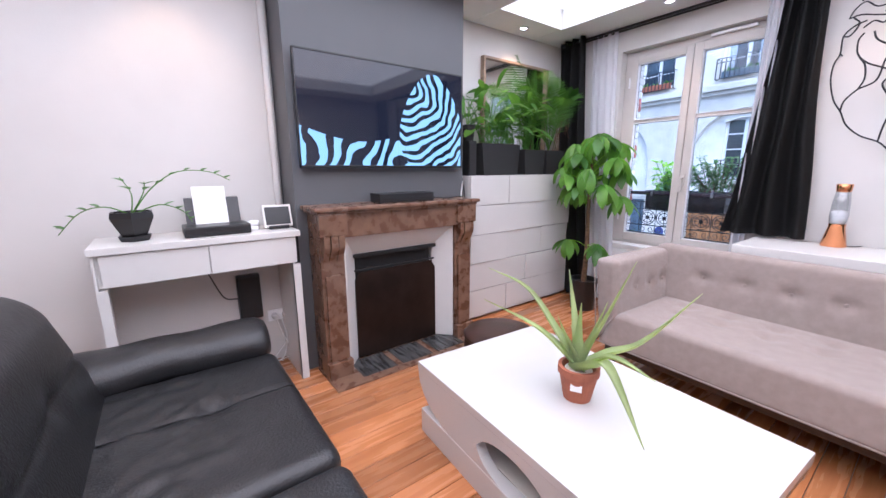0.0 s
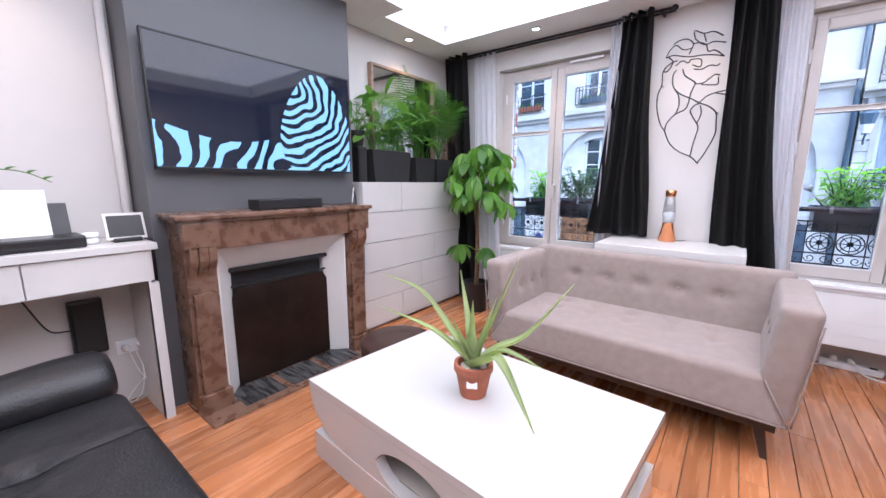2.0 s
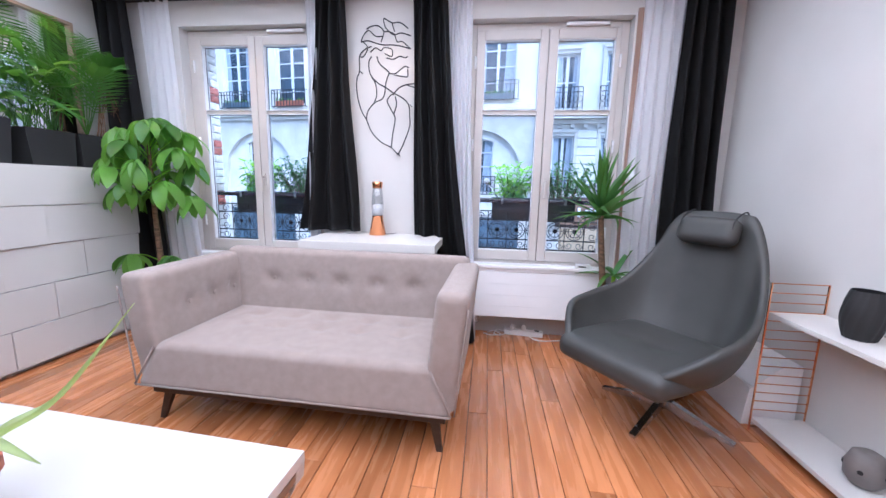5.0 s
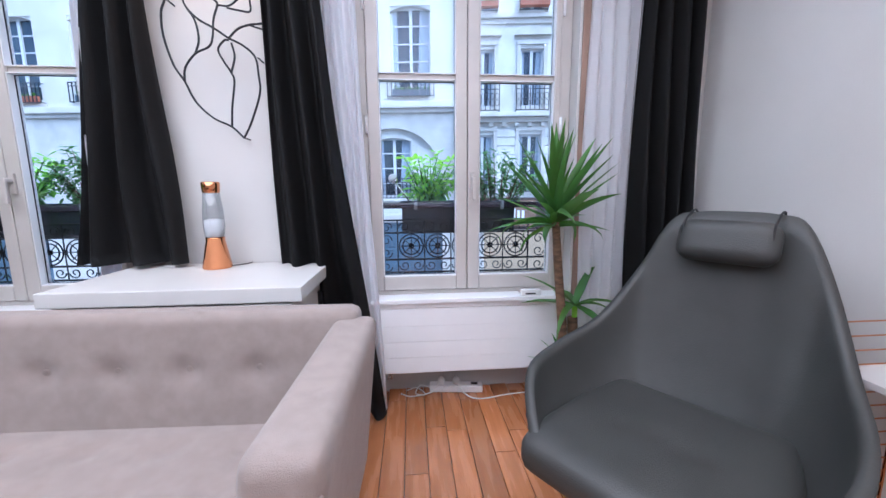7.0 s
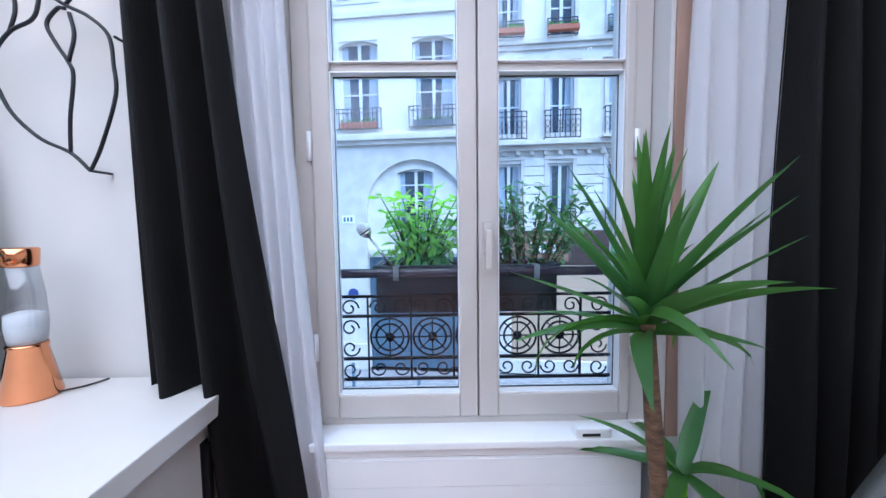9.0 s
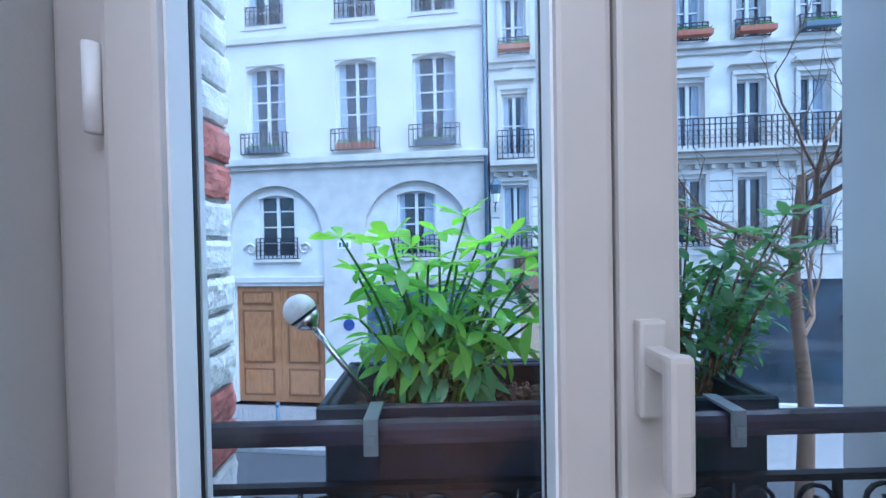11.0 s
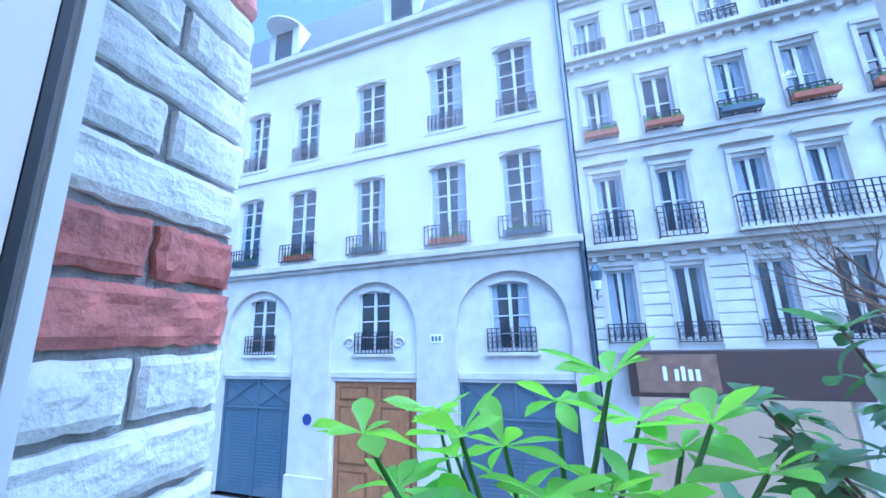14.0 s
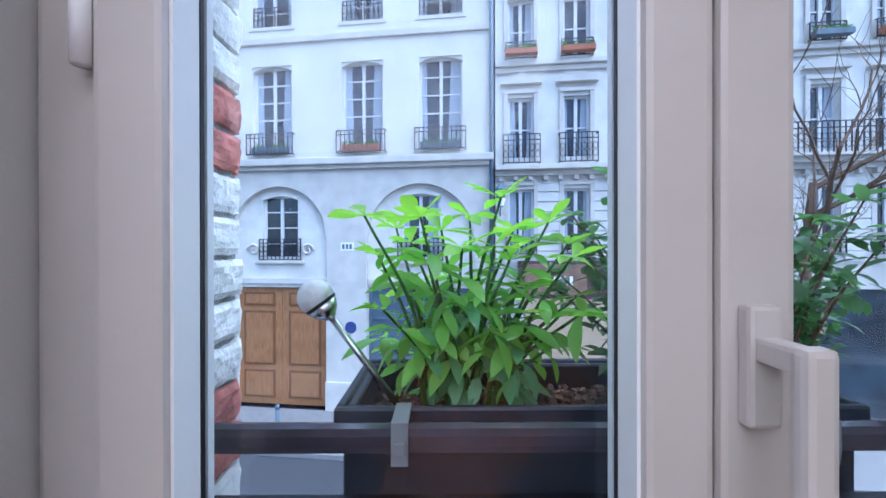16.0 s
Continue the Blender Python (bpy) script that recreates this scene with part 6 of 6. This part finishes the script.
def opposite_house():
    t = thing("apartment_building", "pale limestone house with arches, oak gate and slate mansard", "building")
    t.matrix_world = FAC
    cols = [-15.6, -13.1, -10.68, -8.27, -5.5, -2.72, -0.43]
    ww = 1.24
    X0, X1 = -18.0, 1.68
    holes = [(c, c + ww, 4.2, 6.78) for c in cols] + [(c, c + ww, 7.95, 10.45) for c in cols]
    part("wall", holed(X0, X1, 3.75, 12.2, holes, 0.0, 0.35), LIMEST, t, "smooth pale rendered upper wall")
    part("rear_block", box((X0, 0.35, ZS), (X1, 6.0, 12.2)), LIMEST, t)
    for c in cols:
        facade_window(t, c, c + ww, 4.2, 6.78, 0.17, 4, 0.14)
        facade_window(t, c, c + ww, 7.95, 10.45, 0.17, 4, 0.14)
        guard(t, c - 0.1, c + ww + 0.1, 4.12, 4.72, -0.16)
        guard(t, c + 0.01, c + ww - 0.01, 7.98, 8.55, 0.05, True)
        fb = part("flower_box", box((c + 0.05, -0.14, 4.15), (c + ww - 0.05, -0.02, 4.34), 0.01), TERRA if cols.index(c) % 2 else BLUEGREY, t, "flower box behind the railing")
        fl, rn = bmesh.new(), random.Random(cols.index(c))
        for q in range(40):
            f = blade(rn.uniform(0.10, 0.20), 0.06, 0.5, 0.2, 2)
            f.transform(turn_to((rn.uniform(c + 0.08, c + ww - 0.08), -0.08 + rn.uniform(-0.03, 0.03), 4.33), rn.uniform(0, 360), rn.uniform(20, 85)))
            join(fl, f)
        tagged(part("plants", fl, LEAF, fb), kind="stuff")
        part("surround", join(box((c - 0.14, -0.03, 4.0), (c + ww + 0.14, -0.002, 4.12)), box((c - 0.10, -0.025, 7.84), (c + ww + 0.10, -0.002, 7.95))), CREAM, t)
    part("string_course", box((X0, -0.07, 7.42), (X1, -0.002, 7.60), 0.02), CREAM, t)
    part("string_course", join(box((X0, -0.20, 3.78), (X1, -0.002, 3.98), 0.03), box((X0, -0.10, 3.66), (X1, -0.002, 3.779), 0.02)), CREAM, t)
    part("cornice", join(box((X0, -0.32, 12.2), (X1, 0.3, 12.42), 0.03), box((X0, -0.16, 11.95), (X1, -0.002, 12.199), 0.03)), CREAM, t)
    # mansard and dormers
    roof = part("roof", prism([(-0.2, 12.42), (1.3, 15.6), (6.0, 15.9), (6.0, 12.42)], X0, X1, 0), SLATE, t, "blue-grey slate mansard roof")
    for c in (-13.6, -9.0, -3.6, 0.2):
        d = part("dormer", join(box((c - 0.75, -0.05, 12.43), (c + 0.75, 1.6, 14.2), 0.03), lathe([(0.75, 0), (0.75, 0.06)], 24, at=(c, 0.0, 14.1))), SHUTW, roof, "white dormer")
        part("dormer_window", box((c - 0.42, -0.07, 12.75), (c + 0.42, -0.052, 13.95)), WINGLASS, d)
    # arcade: proud piers and arches, recessed wall with windows behind
    arches = [(-14.0, 1.55), (-9.22, 1.56), (-4.70, 1.52), (-0.42, 1.56)]
    front = bmesh.new()
    edges = [X0]
    for c, h in arches:
        edges += [c - h, c + h]
    edges.append(X1)
    for a, c in zip(edges[::2], edges[1::2]):
        box((a, 0.0, ZS + 0.002), (c, 0.16, 3.75), bm=front)
    n = 28
    for c, h in arches:
        for i in range(n):
            a0, a1 = c - h + 2 * h * i / n, c - h + 2 * h * (i + 1) / n
            za = 1.62 + 1.58 * math.sqrt(max(0, 1 - ((a0 - c) / h) ** 2))
            zb = 1.62 + 1.58 * math.sqrt(max(0, 1 - ((a1 - c) / h) ** 2))
            prism([(a0, za), (a1, zb), (a1, 3.75), (a0, 3.75)], 0.0, 0.16, 1, front)
    part("arcade", front, CREAM, t, "cut limestone piers and arches")
    hl = []
    for c, h in arches:
        hl.append((c - 0.56, c + 0.56, 1.02, 2.92))
        hl.append((c - 1.42, c + 1.42, ZS, 0.18) if abs(c + 4.70) < 0.1 else (c - h, c + h, ZS, 0.2))
    part("wall", holed(X0, X1, ZS, 3.75, hl, 0.162, 0.349), LIMEST2, t)
    for c, h in arches:
        facade_window(t, c - 0.56, c + 0.56, 1.02, 2.92, 0.24, 3, 0.12)
        guard(t, c - 0.66, c + 0.66, 1.0, 1.62, 0.10, True)
        part("window_ledge", box((c - 0.75, 0.04, 0.90), (c + 0.75, 0.16, 0.985), 0.01), CREAM, t)
        part("band", box((c - h + 0.01, 0.10, 0.28), (c + h - 0.01, 0.16, 0.46), 0.02), CREAM, t)
        if abs(c + 4.70) > 0.1:
            g = part("garage_front", box((c - h + 0.01, 0.25, ZS + 0.004), (c + h - 0.01, 0.30, 0.19)), BLUEGREY, t, "blue-grey painted metal shop shutter")
            k = bmesh.new()
            for i in range(26):
                z = ZS + 0.25 + i * 0.10
                box((c - h + 0.45, 0.232, z), (c + h - 0.45, 0.249, z + 0.08), 0.004, bm=k)
            part("slats", k, BLUEGREY, g)
            k = bmesh.new()
            for x in (c - h + 0.03, c - 0.04, c + h - 0.11):
                box((x, 0.20, ZS + 0.01), (x + 0.08, 0.231, 0.18), bm=k)
            box((c - h + 0.03, 0.19, -0.75), (c + h - 0.03, 0.229, -0.67), bm=k)
            for s in (-1, 1):
                tube([(c + s * 0.08, 0.21, 0.15), (c + s * (h - 0.1), 0.21, -0.66)], 0.02, 4, k)
                tube([(c + s * 0.08, 0.21, -0.66), (c + s * (h - 0.1), 0.21, 0.15)], 0.02, 4, k)
            part("frame", k, BLUEGREY, g)
        else:
            # carved scrolls beside the middle window
            for s in (-1, 1):
                pts = [(c + s * (0.86 + 0.20 * (1 - q / 18) * math.cos(q * 0.55)), 0.13, 1.30 + 0.20 * (1 - q / 18) * math.sin(q * 0.55)) for q in range(19)]
                part("scroll", tube(pts, 0.045, 6, r2=0.02), CREAM, t, smooth=True)
            for s in (-1, 1):
                d = part("gate_leaf", box((min(c, c + s * 1.41) + 0.004, 0.24, ZS + 0.006), (max(c, c + s * 1.41) - 0.004, 0.30, 0.175), 0.004), OAKDOOR, t, "varnished oak gate")
                for z0, z1 in ((-3.2, -2.35), (-2.2, -0.55), (-0.4, 0.02)):
                    xa, xb = sorted((c + s * 0.22, c + s * 1.24))
                    p = part("panel", box((xa, 0.215, z0), (xb, 0.239, z1), 0.012), OAK_SHADE, d, "moulded panel edge with its shade in the colour")
                    part("panel_field", box((xa + 0.07, 0.195, z0 + 0.07), (xb - 0.07, 0.2145, z1 - 0.07), 0.015), OAKDOOR, d)
    # plinth stones, sign plates
    for a, c in zip(edges[::2], edges[1::2]):
        part("plinth", box((a - 0.03, -0.08, ZS + 0.003), (c + 0.03, -0.001, -2.55), 0.02), CREAM, t)
    for x, z in ((-6.95, -0.95), (-2.45, -0.95)):
        part("plaque", lathe([(0.17, 0), (0.17, 0.02)], 24), mat("blue_enamel", (0.05, 0.07, 0.22), 0.3), t, "round blue enamel plaque").matrix_local = pose(x, -0.003, z, 90, 0, 0)
    q = part("name_plate", box((-2.75, -0.02, 1.28), (-2.35, -0.001, 1.52)), PAPER, t, "small pale plate with dark bars")
    for i in range(3):
        part("bar", box((-2.70 + 0.11 * i, -0.026, 1.33), (-2.63 + 0.11 * i, -0.0205, 1.47)), BLUEGREY, q)
    part("drainpipe", tube([(1.62, -0.09, -2.8), (1.62, -0.09, 12.1)], 0.06, 10), BLUEGREY, t, "grey zinc drainpipe", smooth=True)


opposite_house()


def corner_house():
    t = thing("apartment_building", "ornate pale stone house with iron balconies and pediments", "building")
    t.matrix_world = FAC
    cols = [2.07, 3.56, 5.21, 6.62, 8.1, 9.6, 11.1, 12.6]
    w = 0.70
    X0, X1 = 1.72, 14.5
    rows = [(1.2, 2.97), (3.78, 5.5), (6.55, 8.2), (9.2, 10.52), (11.4, 12.8)]
    holes = [(c, c + w, a, b) for c in cols for a, b in rows]
    part("wall", holed(X0, X1, 0.95, 14.6, holes, 0.02, 0.32), LIMEST2, t, "pale cut stone wall")
    part("rear_block", box((X0, 0.32, ZS), (X1, 7.0, 14.6)), LIMEST2, t)
    for z, d in ((3.46, 0.34), (9.05, 0.25), (11.2, 0.2), (14.4, 0.4), (6.32, 0.16)):
        part("cornice", join(box((X0, 0.02 - d, z), (X1, 0.019, z + 0.13), 0.02), box((X0, 0.02 - d * 0.5, z - 0.14), (X1, 0.019, z - 0.001), 0.02)), CREAM, t)
    k = bmesh.new()
    for i in range(int((X1 - X0) / 0.4)):
        for z in (3.2, 8.8):
            box((X0 + 0.1 + i * 0.4, -0.12, z), (X0 + 0.22 + i * 0.4, 0.019, z + 0.12), bm=k)
    tagged(part("corbels", k, CREAM, t), kind="stuff")
    gaps = sorted([(a, b) for a, b in zip([X0] + [c + w + 0.1 for c in cols], [c - 0.1 for c in cols] + [X1]) if b > a + 0.05])
    for a, b in gaps:
        for i in range(8):
            part("stone_block", box((a, -0.015, 1.0 + i * 0.27), (b, 0.019, 1.24 + i * 0.27), 0.012, seg=1), LIMEST2, t)
    for i, c in enumerate(cols):
        for r, (a, b) in enumerate(rows):
            facade_window(t, c, c + w, a, b, 0.14, 1 if r else 0)
            s = bmesh.new()
            for lo, hi in [((c - 0.11, -0.03, a - 0.05), (c - 0.002, 0.019, b + 0.1)), ((c + w + 0.002, -0.03, a - 0.05), (c + w + 0.11, 0.019, b + 0.1)), ((c - 0.11, -0.05, b + 0.1), (c + w + 0.11, 0.019, b + 0.2))]:
                box(lo, hi, bm=s)
            part("surround", s, CREAM, t)
            if r == 1:
                if i < 2:
                    guard(t, c - 0.14, c + w + 0.14, a - 0.14, a + 0.62, -0.26, True)
                if i % 2 == 0:
                    ped = prism([(c - 0.2, b + 0.34), (c + w + 0.2, b + 0.34), (c + w / 2, b + 0.66)], -0.12, 0.018, 1)
                else:
                    ped = prism([(c - 0.2, b + 0.34)] + [(c + w / 2 + (w / 2 + 0.2) * math.cos(math.pi * (1 - q / 8)) * -1 * -1, b + 0.34 + 0.26 * math.sin(math.pi * q / 8)) for q in range(9)][1:-1] + [(c + w + 0.2, b + 0.34)], -0.12, 0.018, 1)
                part("pediment", ped, CREAM, t)
            else:
                guard(t, c - 0.06, c + w + 0.06, a - 0.02, a + 0.42, -0.10, True)
            if r == 2:
                bx = part("flower_box", box((c - 0.08, -0.32, a + 0.02), (c + w + 0.08, -0.14, a + 0.16), 0.01), TERRA if i % 3 != 2 else BLUEGREY, t, "flower box with plants")
                fl = bmesh.new()
                rn = random.Random(i)
                for q in range(60):
                    f = blade(rn.uniform(0.08, 0.16), 0.06, 0.5, 0.2, 2)
                    f.transform(turn_to((rn.uniform(c - 0.05, c + w + 0.05), -0.23 + rn.uniform(-0.05, 0.05), a + 0.15), rn.uniform(0, 360), rn.uniform(10, 80)))
                    join(fl, f)
                tagged(part("plants", fl, LEAF, bx), kind="stuff")
    guard(t, cols[2] - 0.2, X1, 3.62, 4.40, -0.42, True, "long_balcony")
    part("balcony_slab", box((cols[2] - 0.25, -0.45, 3.592), (X1, 0.018, 3.66), 0.01), CREAM, t)
    # shop at street level
    part("shop_wall", holed(X0, X1, ZS, 0.949, [(2.5, 6.4, ZS + 0.4, -0.05), (7.2, 13.5, ZS + 0.4, 0.3)], 0.05, 0.32), CREAM, t)
    part("shop_glass", box((2.5, 0.2, ZS + 0.4), (6.4, 0.21, -0.05)), mat("lit_shop_glass", (0.05, 0.035, 0.025), 0.1, var=0.4, scale=1.5, emit=(1.0, 0.80, 0.58, 0.22)), t, "warmly lit shop window")
    part("shop_glass", box((7.2, 0.2, ZS + 0.4), (13.5, 0.21, 0.3)), WINGLASS, t)
    fa = part("fascia", box((2.34, -0.28, 0.0), (6.6, 0.049, 1.0), 0.02), mat("brown_fascia", (0.06, 0.035, 0.026), 0.45, var=0.1), t, "dark brown shop fascia")
    part("sign_board", box((2.5, -0.30, 0.10), (4.1, -0.281, 0.92), 0.006), mat("tan_sign", (0.24, 0.14, 0.085), 0.5, var=0.15), fa, "tan sign board")
    for i, (x, h) in enumerate(((3.02, 0.30), (3.25, 0.24), (3.38, 0.30), (3.52, 0.24), (3.66, 0.24))):
        part("bar", box((x, -0.31, 0.36), (x + 0.08, -0.301, 0.36 + h)), PAPER, fa)


corner_house()
t = thing("wall_lantern", "black street lantern on a wall bracket", "street lamp", (0, 0, 0))
t.matrix_world = FAC @ Matrix.Translation((1.86, -0.45, 2.45))
part("cage", lathe([(0.07, 0), (0.16, 0.45), (0.17, 0.46), (0.05, 0.60), (0.02, 0.66)], 6), BLUEGREY, t, "six-sided lantern")
part("glass", lathe([(0.075, 0.02), (0.155, 0.43)], 6), PAPER, t)
part("bracket", tube(spline([(0, 0, 0.0), (-0.02, 0.12, -0.12), (0, 0.45, -0.2)]), 0.02, 6), BLUEGREY, t)
for i in range(6):
    t = thing("bollard", "thin black street bollard", "bollard", group="bollards")
    t.matrix_world = FAC @ Matrix.Translation((-8.6 + i * 1.75 + (1.6 if i > 1 else 0), -2.1, ZS - 0.004))
    part("post", lathe([(0.05, 0), (0.045, 0.9)], 12), BLUEGREY, t, smooth=True)
    part("knob", lathe([(0.035, 0.9), (0.055, 0.95), (0.05, 1.0), (0.01, 1.03)], 12), BLUEGREY, t, smooth=True)


# ---- bare street tree ----
def bare_tree(x, y):
    rnd = random.Random(40)
    t = thing("street_tree", "bare street tree with fine grey twigs", "tree", (x, y, ZS - 0.14))
    part("trunk", tube(spline([(0, 0, 0), (0.05, 0, 2.0), (-0.05, 0.1, 4.2), (0.0, 0.0, 6.0)]), 0.14, 10, r2=0.06), BARK, t, smooth=True)

    def grow(b, p, d, l, r, depth):
        pts = [p]
        for k in range(4):
            d = (d + Vector((rnd.uniform(-.22, .22), rnd.uniform(-.22, .22), rnd.uniform(-.08, .2)))).normalized()
            pts.append(pts[-1] + d * l / 4)
        tube(pts, r, 5 if depth < 2 else 3, b, r2=r * 0.5)
        if depth < 3:
            for k in range(4):
                q = pts[1 + k]
                grow(b, q, (d + Vector((rnd.uniform(-1, 1), rnd.uniform(-1, 1), rnd.uniform(-0.3, 0.7)))).normalized(), l * rnd.uniform(0.45, 0.7), r * 0.45, depth + 1)
    for k in range(7):
        a = k * 0.9 + 0.4
        b = bmesh.new()
        z = 3.2 + 0.45 * k
        grow(b, Vector((0, 0, z)), Vector((math.cos(a), math.sin(a), 0.55)), 2.3, 0.05, 0)
        part("limb", b, BARK, t, "thin bare twigs")


bare_tree(9.6, 6.2)
